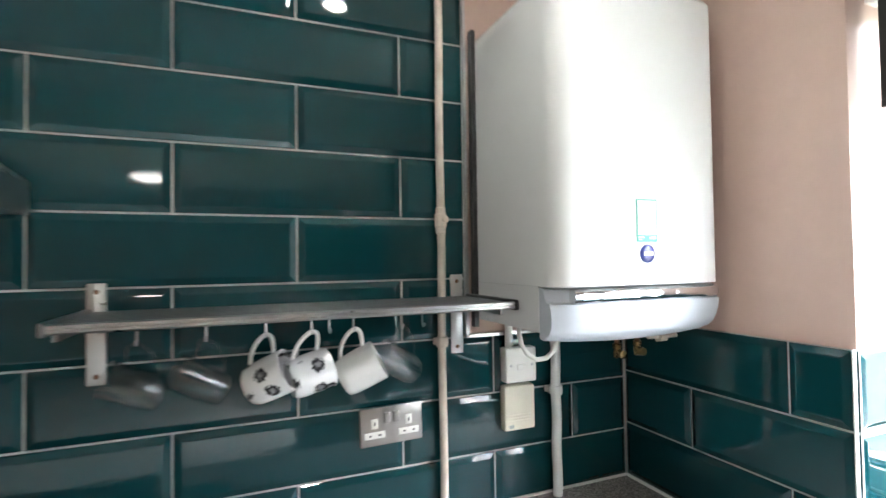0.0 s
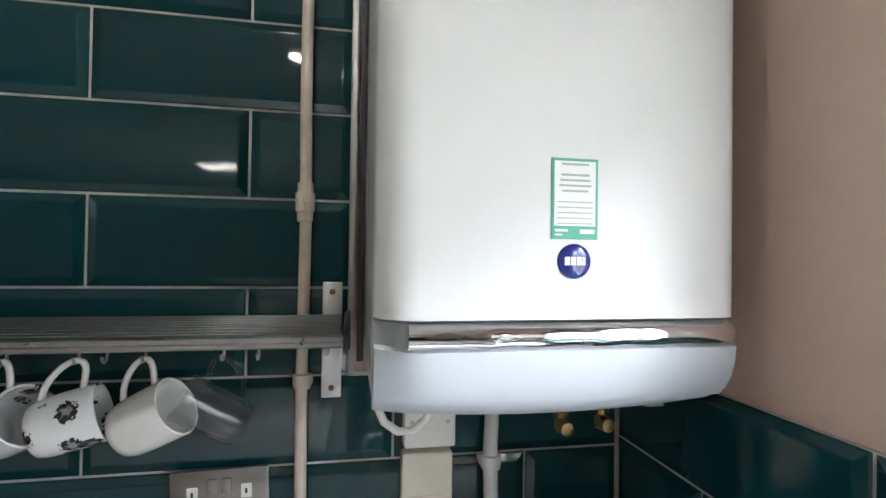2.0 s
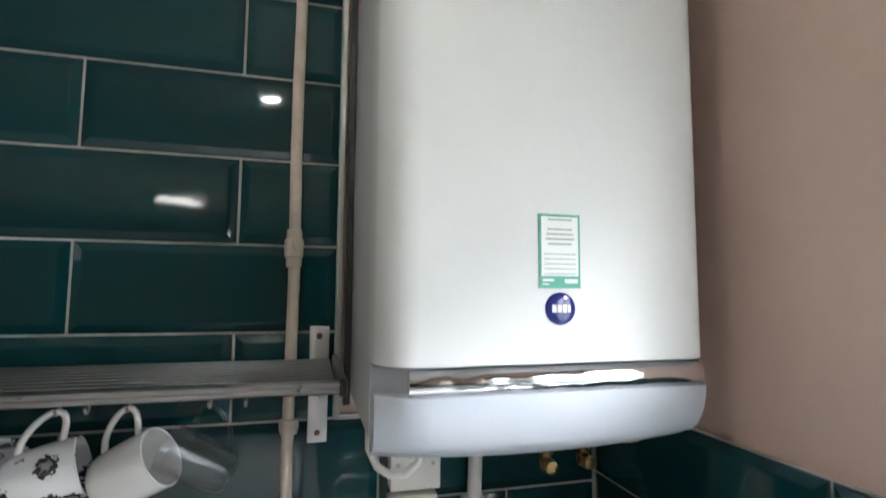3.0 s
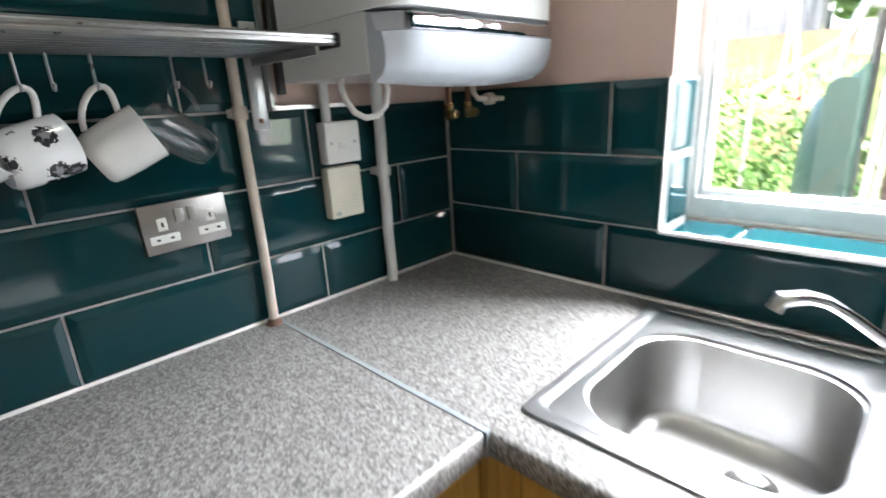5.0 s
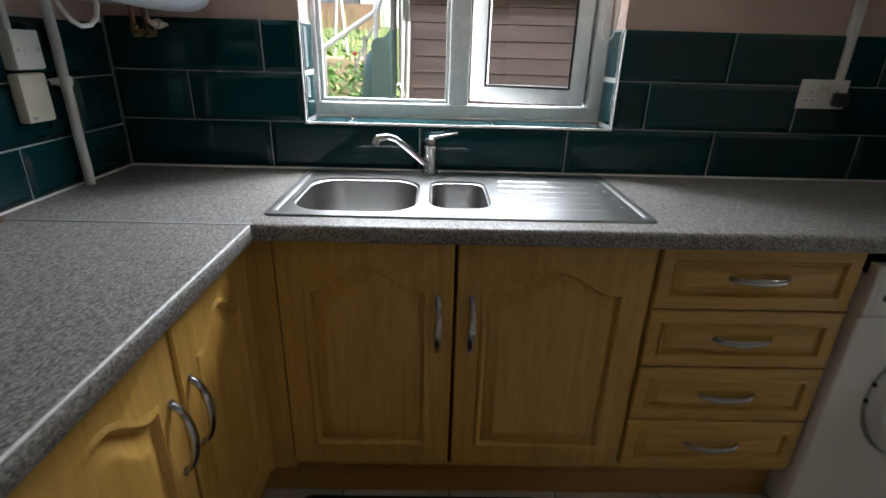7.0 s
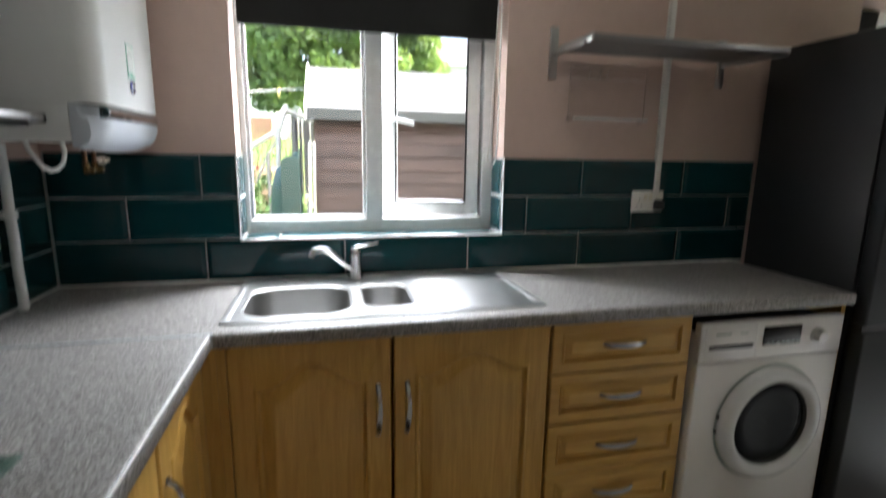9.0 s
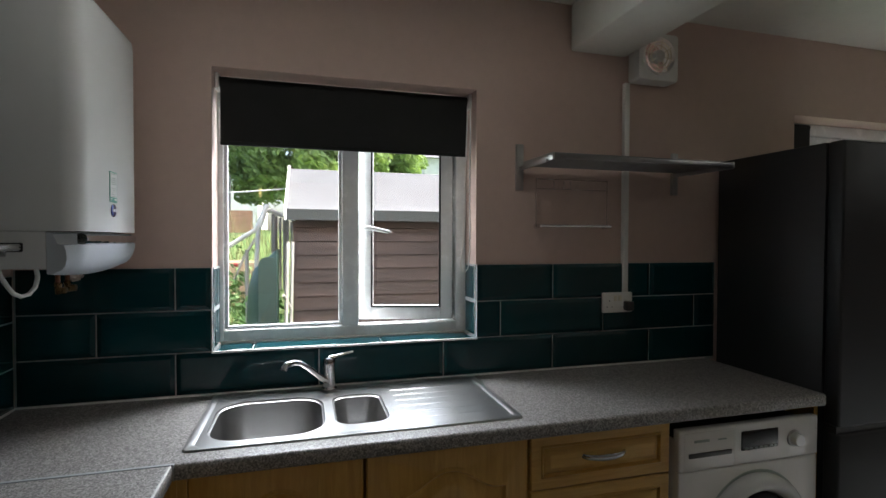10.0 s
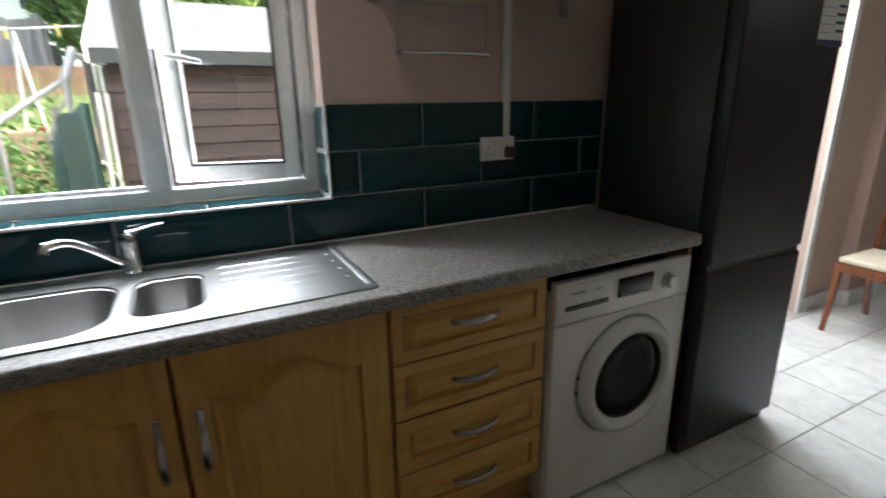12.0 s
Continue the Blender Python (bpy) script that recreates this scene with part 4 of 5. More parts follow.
def socket_parts(s, m, switches, face):
    """A double socket plate, 146 by 86, centre at the origin, facing -y."""
    part("face_plate", moved(box(bmesh.new(), -0.073, 0.073, -0.010, 0.0, -0.043, 0.043, 0.003), m), face, s)
    for sx in (-1, 1):
        cx = sx * 0.040
        part("socket_insert", moved(box(bmesh.new(), cx - 0.024, cx + 0.024, -0.0112, -0.008, -0.026, -0.011, 0.001), m), WHITE_PLASTIC, s)
        part("earth_insert", moved(box(bmesh.new(), cx - 0.008, cx + 0.008, -0.0112, -0.008, -0.004, 0.018, 0.001), m), WHITE_PLASTIC, s)
        for dx, dz, w, h in ((-0.011, -0.0185, 0.006, 0.0035), (0.011, -0.0185, 0.006, 0.0035), (0.0, 0.007, 0.0035, 0.008)):
            part("pin_hole", moved(boxes((cx + dx - w / 2, cx + dx + w / 2, -0.0116, -0.0108, dz - h / 2, dz + h / 2)), m), BLACK, s, smooth=False)
        if switches:
            part("rocker_switch", moved(box(bmesh.new(), sx * 0.011 - 0.0075, sx * 0.011 + 0.0075, -0.0145, -0.008, 0.006, 0.030, 0.002), m), switches, s)


sock = thing("double_socket", (-0.690, -0.008, 1.150), "brushed steel double power socket on tiles", "socket")
socket_parts(sock, Matrix.Translation((-0.690, -0.0072, 1.150)) @ Matrix.Rotation(radians(-1.5), 4, "Y"), SOCKET_STEEL, SOCKET_STEEL)
sock2 = thing("double_socket", (-0.008, -2.174, 1.184), "white plastic double power socket on tiles", "socket")
socket_parts(sock2, Matrix.Translation((-0.0072, -2.174, 1.184)) @ EAST, CREAM_PLASTIC, WHITE_PLASTIC)
solid("black_plug", box(bmesh.new(), -0.050, -0.018, -2.236, -2.200, 1.150, 1.190, 0.006), BLACK, "small black plug in the white socket", "plug")

spur = thing("fused_switch", (-0.360, -0.008, 1.258), "white fused spur switch box on tiles", "switch")
part("box", box(bmesh.new(), -0.403, -0.317, -0.040, -0.0072, 1.216, 1.302, 0.004), WHITE_PLASTIC, spur)
part("fuse_holder", box(bmesh.new(), -0.373, -0.347, -0.042, -0.039, 1.246, 1.262, 0.002), WHITE_PLASTIC, spur)
for xx in (-0.390, -0.330):
    part("screw", lathe(bmesh.new(), [(0.0, 0.0015), (0.0035, 0.001), (0.004, 0.0)], (xx, -0.040, 1.259), (0, -1, 0), 8), SATIN, spur)
part("cable_entry", tube(bmesh.new(), [(-0.385, -0.022, 1.302), (-0.385, -0.022, 1.378)], 0.010, 10), PIPE_WHITE, spur)
timer = thing("thermostat_box", (-0.362, -0.008, 1.150), "cream plastic receiver box with a yellowed cover", "control box")
part("cover", box(bmesh.new(), -0.406, -0.320, -0.036, -0.0072, 1.097, 1.208, 0.006), CREAM_PLASTIC, timer)
for zz in (1.120, 1.127, 1.134):
    part("ridge", box(bmesh.new(), -0.396, -0.336, -0.0375, -0.0355, zz, zz + 0.003, 0.001), CREAM_PLASTIC, timer)
part("label_patch", boxes((-0.395, -0.382, -0.0368, -0.0358, 1.104, 1.112)), PRINT, timer, smooth=False)
bm = bmesh.new()
tube(bm, [(-0.398, -0.238, 1.382), (-0.393, -0.240, 1.355), (-0.399, -0.237, 1.330), (-0.414, -0.230, 1.314), (-0.432, -0.222, 1.311), (-0.449, -0.214, 1.321), (-0.459, -0.206, 1.342), (-0.458, -0.195, 1.362), (-0.450, -0.185, 1.383)], 0.0052, 10)
solid("flex_cable", bm, WHITE_PLASTIC, "white flex cable looping under the boiler", "cable")
for xx, zz in ((-0.205, 1.303), (-0.145, 1.305)):
    v = thing("brass_valve", (xx, -0.20, zz), "small brass pipe valve under the boiler", "valve", group="boiler valves")
    part("tail_pipe", tube(bmesh.new(), [(xx, -0.205, zz + 0.014), (xx, -0.205, 1.40)], 0.006, 10), COPPER, v)
    part("valve_body", lathe(bmesh.new(), [(0.0, -0.012), (0.007, -0.010), (0.009, 0.0), (0.008, 0.010), (0.010, 0.012), (0.010, 0.022), (0.0, 0.024)], (xx, -0.205, zz), seg=10), BRASS, v)
    part("valve_cap", lathe(bmesh.new(), [(0.0, 0.020), (0.009, 0.019), (0.011, 0.0)], (xx, -0.208, zz), (0, -1, 0), 12), BRASS, v)
pipes = thing("boiler_pipe", (-0.04, -0.19, 1.315), "short painted pipe end with a nut beside the wall", "pipe")
part("pipe", tube(bmesh.new(), [(-0.110, -0.19, 1.40), (-0.108, -0.19, 1.345), (-0.095, -0.19, 1.332), (-0.040, -0.19, 1.330), (0.002, -0.19, 1.330)], 0.006, 12), PIPE_PAINT, pipes)
part("nut", lathe(bmesh.new(), [(0.008, -0.012), (0.014, -0.011), (0.014, 0.011), (0.008, 0.012)], (-0.055, -0.19, 1.330), (1, 0, 0), 6), PIPE_PAINT, pipes)

# cooker hood, hob, glass board
hood = thing("cooker_hood", (-1.66, -0.22, 1.615), "grey metal cooker hood on the tiled wall", "hood")
bm = bmesh.new()
a = [bm.verts.new(p) for p in ((-1.96, -0.46, 1.615), (-1.362, -0.46, 1.615), (-1.362, -0.008, 1.615), (-1.96, -0.008, 1.615))]
b = [bm.verts.new(p) for p in ((-1.96, -0.46, 1.675), (-1.362, -0.46, 1.675), (-1.362, -0.008, 1.675), (-1.96, -0.008, 1.675))]
c = [bm.verts.new(p) for p in ((-1.79, -0.27, 1.80), (-1.53, -0.27, 1.80), (-1.53, -0.008, 1.80), (-1.79, -0.008, 1.80))]
bm.faces.new(a[::-1]), bridge(bm, a, b), bridge(bm, b, c), bm.faces.new(c)
part("canopy", bm, SATIN, hood, smooth=False)
part("flue", boxes((-1.78, -1.54, -0.26, -0.008, 1.801, CEIL - 0.002)), SATIN, hood, smooth=False)
hob = thing("hob", (-1.52, -0.28, 0.915), "black ceramic hob with a steel front strip", "hob")
part("glass_top", box(bmesh.new(), -1.81, -1.226, -0.505, -0.05, 0.9125, 0.920, 0.002), BLACK_GLOSS, hob)
part("front_strip", box(bmesh.new(), -1.81, -1.228, -0.516, -0.5055, 0.9125, 0.923, 0.003), SATIN, hob)
for xx, yy, rr in ((-1.40, -0.38, 0.085), (-1.64, -0.38, 0.10), (-1.40, -0.17, 0.10), (-1.64, -0.17, 0.085)):
    part("cooking_ring", lathe(bmesh.new(), [(rr, 0.0), (rr, 0.0006), (rr - 0.003, 0.0006), (rr - 0.003, 0.0)], (xx, yy, 0.9201), seg=40), PRINT, hob)
BOARD = clear_glass("green_tinted_glass", (0.74, 0.87, 0.83), 0.02, 3.2, 0.03)
solid("glass_chopping_board", box(bmesh.new(), -1.218, -1.036, -0.418, -0.13, 0.9135, 0.919, 0.0015), BOARD, "clear glass chopping board lying on the worktop", "board")

# ---- window wall: shelf, fan, conduit, rack ----
shelf2 = thing("wall_shelf", (-0.12, -2.1, 1.75), "slatted dark metal wall shelf on brackets", "shelf", group="wall shelves")
T0, T1, TZ = -2.53, -1.735, 1.748
for i in range(9):
    xx = -0.028 - i * 0.0245
    part("slat", box(bmesh.new(), xx - 0.0125, xx, T0 + 0.006, T1 - 0.006, TZ - 0.003, TZ + 0.012, 0.003), ALU, shelf2)
part("front_rail", box(bmesh.new(), -0.262, -0.246, T0, T1, TZ - 0.008, TZ + 0.017, 0.005, 3), ALU, shelf2)
for yy in (T0, T1):
    part("end_cap", box(bmesh.new(), -0.263, -0.016, yy - 0.005, yy + 0.005, TZ - 0.010, TZ + 0.018, 0.004), SATIN, shelf2)
for yy in (-1.722, -2.472):
    br = part("bracket", box(bmesh.new(), -0.004, 0.0075, yy - 0.016, yy + 0.016, 1.652, 1.838, 0.002), SATIN, shelf2)
    part("support_arm", boxes((-0.235, -0.0045, yy - 0.003, yy + 0.003, TZ - 0.016, TZ - 0.0035)), SATIN, br, smooth=False)

fan = thing("extractor_fan", (0, -2.335, 2.235), "square white plastic wall extractor fan", "fan")
FY, FZ = -2.335, 2.235
bm = bmesh.new()
hoop = [(FY + 0.080 * math.cos(a), FZ + 0.080 * math.sin(a)) for a in (2 * math.pi * k / 32 for k in range(32))]
edge = rounded(-2.434, -2.234, 2.130, 2.332, 0.014, 4)
rows = []
for pts, x in ((hoop, 0.0075), (hoop, -0.060), (hoop, -0.062)):
    rows.append([bm.verts.new((x, y, z)) for y, z in pts])
outer = [[bm.verts.new((x, FY + (y - FY) * k, FZ + (z - FZ) * k)) for y, z in edge] for x, k in ((0.0075, 1.0), (-0.052, 1.0), (-0.060, 0.97), (-0.062, 0.93))]
for a, b in zip(rows, rows[1:]):
    bridge(bm, a, b)
for a, b in zip(outer, outer[1:]):
    bridge(bm, a, b)
sheet_with_holes(bm, [outer[-1], rows[-1]])
sheet_with_holes(bm, [outer[0], rows[0]])
part("housing", bm, WHITE_PLASTIC, fan)
part("grille_ring", lathe(bmesh.new(), [(0.083, 0.0), (0.082, 0.006), (0.076, 0.008), (0.072, 0.003), (0.072, -0.004)], (-0.061, FY, FZ), (-1, 0, 0), 32), WHITE_PLASTIC, fan)
for k in range(8):
    a = math.pi * k / 4 + 0.2
    part("grille_spoke", tube(bmesh.new(), [(-0.064, FY + 0.024 * math.cos(a), FZ + 0.024 * math.sin(a)), (-0.063, FY + 0.074 * math.cos(a), FZ + 0.074 * math.sin(a))], 0.0022, 6), CREAM_PLASTIC, fan)
for rad in (0.042, 0.058):
    part("grille_hoop", lathe(bmesh.new(), [(rad - 0.002, 0.0), (rad - 0.002, 0.004), (rad + 0.002, 0.004), (rad + 0.002, 0.0), (rad - 0.002, 0.0)], (-0.062, FY, FZ), (-1, 0, 0), 32), CREAM_PLASTIC, fan)
part("hub", lathe(bmesh.new(), [(0.0, 0.011), (0.022, 0.009), (0.026, 0.0), (0.026, -0.03), (0.0, -0.03)], (-0.062, FY, FZ), (-1, 0, 0), 20), PIPE_WHITE, fan)
for k in range(4):
    zz = FZ - 0.054 + k * 0.036
    part("louvre", moved(boxes((-0.002, 0.002, -0.074, 0.074, -0.011, 0.011)), Matrix.Translation((0.268, FY, zz)) @ Matrix.Rotation(radians(66), 4, "Y")), CREAM_PLASTIC, fan, smooth=False)
conduit = thing("cable_conduit", (0, -2.215, 1.7), "white plastic cable conduit up the pink wall", "conduit")
part("trunking", box(bmesh.new(), -0.016, 0.0075, -2.227, -2.203, 1.227, 2.125, 0.003), WHITE_PLASTIC, conduit)
RACK_W = plain("rack_wire", (0.5, 0.5, 0.5), 0.25, 1.0, vary=0.05, relief=0)
rack = thing("wall_rack", (-0.03, -1.95, 1.58), "thin wire wall rack with a chrome rail", "rack")
part("frame", tube(bmesh.new(), [(-0.012, -1.79, 1.505), (-0.012, -1.79, 1.70), (-0.012, -2.12, 1.70), (-0.012, -2.12, 1.505)], 0.0013, 8), RACK_W, rack)
part("rail", tube(bmesh.new(), [(-0.045, -1.80, 1.508), (-0.045, -2.115, 1.508)], 0.006, 10), CHROME, rack)
part("cross_wire", tube(bmesh.new(), [(-0.012, -1.79, 1.66), (-0.012, -2.12, 1.66)], 0.0012, 8), RACK_W, rack)
for yy in (-1.80, -2.115):
    part("rail_end", lathe(bmesh.new(), [(0.0, 0.0), (0.012, 0.0), (0.010, 0.01), (0.006, 0.05), (0.0, 0.052)], (0.006, yy, 1.508), (-1, 0, 0), 12), CHROME, rack)
for yy in (-1.86, -1.905, -1.935):
    part("rack_hook", tube(bmesh.new(), [(-0.012, yy, 1.665), (-0.03, yy, 1.66), (-0.034, yy, 1.675), (-0.03, yy, 1.69)], 0.002, 6), CHROME, rack)

# ---- ceiling lamps ----
LAMP = glow("lamp_glow", (1.0, 0.97, 0.92), 24.0)
for xx, yy in ((-0.74, -1.48), (-0.70, -0.62)):
    t = thing("ceiling_downlight", (xx, yy, CEIL), "round recessed ceiling downlight, switched on", "lamp", group="downlights")
    part("bezel", lathe(bmesh.new(), [(0.048, 0.0), (0.047, -0.006), (0.036, -0.007), (0.035, 0.0)], (xx, yy, CEIL), seg=28), WHITE_PLASTIC, t)
    part("lens", lathe(bmesh.new(), [(0.0, -0.002), (0.034, -0.003), (0.0355, 0.0)], (xx, yy, CEIL), seg=24), LAMP, t)

disc = thing("ceiling_light", (-1.8, -4.4, CEIL), "round white flush ceiling light, switched on", "lamp")
part("rim", lathe(bmesh.new(), [(0.21, 0.0), (0.215, -0.02), (0.205, -0.045), (0.19, -0.046)], (-1.8, -4.4, CEIL), seg=40), WHITE_PLASTIC, disc)
part("diffuser", lathe(bmesh.new(), [(0.195, -0.044), (0.16, -0.058), (0.08, -0.066), (0.0, -0.068)], (-1.8, -4.4, CEIL), seg=40), glow("diffuser_glow", (1.0, 0.97, 0.93), 2.4), disc)

# ---- dining chair ----
chair = thing("dining_chair", (-0.40, -4.62, 0), "mahogany dining chair with cream padded seat", "chair")
CX, CY, S = -0.40, -4.62, 0.19


def chair_leg(x, y, fx, fy, top):
    bm = bmesh.new()
    n = 9
    for i in range(n):
        u = i / (n - 1)
        k = (1 - u) ** 2.2
        px, py, pz, h = x + (fx - x) * k, y + (fy - y) * k, top * u, 0.011 + 0.007 * u
        loop = [bm.verts.new((px + sx * h, py + sy * h, pz)) for sx, sy in ((-1, -1), (1, -1), (1, 1), (-1, 1))]
        if i:
            bridge(bm, last_loop, loop)
        else:
            bm.faces.new(loop[::-1])
        last_loop = loop
    bm.faces.new(last_loop)
    part("leg", bm, MAHOGANY, chair)


# it faces the kitchen side
chair_leg(CX + S, CY + S, CX + S - 0.0, CY + S + 0.045, 0.416)
chair_leg(CX - S, CY + S, CX - S, CY + S + 0.045, 0.416)
chair_leg(CX + S - 0.01, CY - S, CX + S - 0.01, CY - S - 0.07, 0.416)
chair_leg(CX - S + 0.01, CY - S, CX - S + 0.01, CY - S - 0.07, 0.416)
part("seat_frame", boxes((CX - S - 0.018, CX + S + 0.018, CY + S - 0.012, CY + S + 0.014, 0.365, 0.418), (CX - S - 0.018, CX + S + 0.018, CY - S - 0.014, CY - S + 0.012, 0.365, 0.418), (CX - S - 0.016, CX - S + 0.008, CY - S + 0.0125, CY + S - 0.0125, 0.366, 0.417), (CX + S - 0.008, CX + S + 0.016, CY - S + 0.0125, CY + S - 0.0125, 0.366, 0.417)), MAHOGANY, chair)
part("seat", box(bmesh.new(), CX - S - 0.008, CX + S + 0.008, CY - S + 0.01, CY + S + 0.006, 0.417, 0.455, 0.016, 4), CREAM_FABRIC, chair, "cream upholstered seat pad")
for sx in (-1, 1):
    part("back_post", tube(bmesh.new(), [(CX + sx * (S - 0.01), CY - S, 0.41), (CX + sx * (S - 0.01), CY - S - 0.02, 0.65), (CX + sx * (S - 0.02), CY - S - 0.08, 0.92)], [0.016, 0.014, 0.011], 8), MAHOGANY, chair)
part("backrest", box(bmesh.new(), CX - S, CX + S, CY - S - 0.095, CY - S - 0.070, 0.84, 0.93, 0.008), MAHOGANY, chair)
part("splat", box(bmesh.new(), CX - 0.05, CX + 0.05, CY - S - 0.068, CY - S - 0.056, 0.47, 0.85, 0.004), MAHOGANY, chair)

# ---- garden ----
GRASS = plain("garden_grass", (0.10, 0.17, 0.045), 0.9, vary=0.45, scale=1.2, grain=40, relief=0.8)
SHED_WOOD = wood("shed_boards", (0.013, 0.0085, 0.007), (0.052, 0.033, 0.027), "y", 0.85, 0.0, 0.45)
SHED_FELT = plain("roof_felt", (0.115, 0.117, 0.12), 0.9, vary=0.2, scale=3, grain=200, relief=0.4)
SHED_TRIM = plain("felt_edge", (0.022, 0.026, 0.024), 0.85, vary=0.2, scale=6, relief=0.3)
GREY_WOOD = plain("weathered_wood", (0.36, 0.34, 0.31), 0.85, vary=0.3, scale=8, grain=90, relief=0.4, stretch=(1, 1, 0.2))
PALE = plain("pale_plastic", (0.66, 0.66, 0.62), 0.5, vary=0.15, relief=0.1)
GREEN_TUB = plain("green_plastic_tub", (0.013, 0.038, 0.032), 0.5, vary=0.15, scale=5, relief=0.1)
EARTH = plain("bare_earth", (0.30, 0.21, 0.13), 0.95, vary=0.3, scale=4, relief=0.6)


def ground_height(x, y):
    k = min(max((x - 2.2) / 6.5, 0.0), 1.0)
    k = k * k * (3 - 2 * k)
    far = min(max((x - 9.0) / 60.0, 0.0), 1.0)
    return -0.15 + 1.75 * k + 0.8 * far


bm = bmesh.new()
xs = [WT] + [0.5 + 0.5 * i for i in range(40)] + [25, 35, 60, 120, 300, 900]
ys = [-900, -300, -100, -40] + [-20 + 1.0 * i for i in range(41)] + [40, 100, 300, 900]
grid = [[bm.verts.new((x, y, ground_height(x, y) + (0.03 * math.sin(x * 3.1 + y * 2.3) if 2 < x < 20 else 0))) for y in ys] for x in xs]
for i in range(len(xs) - 1):
    for j in range(len(ys) - 1):
        bm.faces.new((grid[i][j], grid[i + 1][j], grid[i + 1][j + 1], grid[i][j + 1]))
solid("ground", bm, GRASS, "rough green garden lawn sloping up behind the house", "lawn", "structure")

shed = thing("garden_shed", (2.5, -1.9, -0.15), "brown timber garden shed with grey felt roof", "shed")
HX0, HX1, HY0, HY1, HEAVE, HRIDGE = 1.75, 3.45, -3.2, -0.825, 1.625, 2.03
bm = bmesh.new()
outline = [(HX0 + 0.02, -0.15), (HX1, -0.15), (HX1, HEAVE), ((HX0 + HX1) / 2, HRIDGE - 0.03), (HX0 + 0.02, HEAVE)]
extrude_profile(bm, outline, HY0, HY1 - 0.02, lambda u, v, s: (u, s, v))
part("walls", bm, SHED_WOOD, shed, smooth=False)
z = -0.12
while z < HEAVE - 0.02:
    h = min(0.097, HEAVE - z)
    bm = bmesh.new()
    extrude_profile(bm, [(HX0 + 0.019, z), (HX0 - 0.005, z + 0.002), (HX0 - 0.004, z + 0.012), (HX0 + 0.001, z + h - 0.002), (HX0 + 0.019, z + h - 0.004)], HY0, HY1, lambda u, v, s: (u, s, v))
    part("board", bm, SHED_WOOD, shed, smooth=False)
    bm = bmesh.new()
    box(bm, HX0 + 0.02, HX1 - 0.02, HY1 - 0.019, HY1 - 0.002, z, z + h - 0.006)
    part("board", bm, SHED_WOOD, shed, smooth=False)
    z += 0.097
for sx, x_e in ((-1, HX0 - 0.07), (1, HX1 + 0.07)):
    bm = bmesh.new()
    xm = (HX0 + HX1) / 2
    extrude_profile(bm, [(x_e, HEAVE + 0.005), (xm, HRIDGE), (xm, HRIDGE + 0.022), (x_e, HEAVE + 0.027)], HY0 - 0.06, HY1 + 0.06, lambda u, v, s: (u, s, v))
    part("roof", bm, SHED_FELT, shed, "grey mineral felt roof", smooth=False)
part("eaves_board", boxes((HX0 - 0.085, HX0 - 0.071, HY0 - 0.06, HY1 + 0.062, HEAVE - 0.045, HEAVE + 0.03)), SHED_TRIM, shed, smooth=False)
bm = bmesh.new()
xm = (HX0 + HX1) / 2
extrude_profile(bm, [(HX0 - 0.085, HEAVE - 0.045), (xm, HRIDGE - 0.045), (xm, HRIDGE + 0.05), (HX0 - 0.085, HEAVE + 0.05)], HY1 + 0.0605, HY1 + 0.078, lambda u, v, s: (u, s, v))
part("barge_board", bm, PALE, shed, "pale barge board", smooth=False)
part("corner_post", boxes((HX0 - 0.012, HX0 + 0.03, HY1 - 0.001, HY1 + 0.02, -0.15, HEAVE - 0.05)), SHED_WOOD, shed, smooth=False)

# darker copy of the tub's green, for its shadowed side
TUB_SHADED = plain("tub_shaded_green", (0.010, 0.026, 0.020), 0.95, vary=0.2, scale=8, relief=0.1)
tub = thing("green_tub", (1.85, -0.63, -0.15), "dark green plastic barrow tub stood on end", "barrow")
bm = bmesh.new()
last = None
for i in range(13):
    u = i / 12
    z = -0.15 + 1.53 * u
    bulge = 0.20 * (1 - max(0.0, (u - 0.80) / 0.20) ** 2) ** 0.5 * (0.86 + 0.14 * math.sin(u * 3))
    loop = [bm.verts.new((1.62 + 0.02 * u + 0.16 * math.cos(a), -0.715 + max(bulge * math.sin(a) * 1.0, -0.005) + 0.008, z)) for a in (radians(180 * k / 12) for k in range(13))]
    if last:
        bridge(bm, last, loop)
    else:
        bm.faces.new(loop[::-1])
    last = loop
bm.faces.new(last)
part("tub_shell", bm, GREEN_TUB, tub)
# flat dark plate stands for the shade in the tub's mouth
part("tub_mouth_shade", extrude_profile(bmesh.new(), rounded(-0.712, -0.600, -0.12, 1.335, 0.05), 1.452, 1.462, lambda u, v, s: (s, u, v)), TUB_SHADED, tub, smooth=False)
ladder = thing("pale_trestle", (1.6, -0.77, -0.15), "pale weathered wooden trestle leaning on the shed", "trestle")
for dx, dy in ((0.0, 0.0), (0.10, -0.028)):
    part("rail", tube(bmesh.new(), [(1.52 + dx, -0.735 + dy, -0.15), (1.60 + dx, -0.775 + dy, 1.43)], 0.012, 6), GREY_WOOD, ladder)
for zz in (0.55, 0.82, 1.08):
    part("rung", tube(bmesh.new(), [(1.55, -0.748, zz), (1.66, -0.788, zz - 0.10)], 0.011, 6), GREY_WOOD, ladder)
frame_junk = thing("broken_gate", (2.6, -0.35, -0.1), "broken pale wooden gate among weeds", "gate")
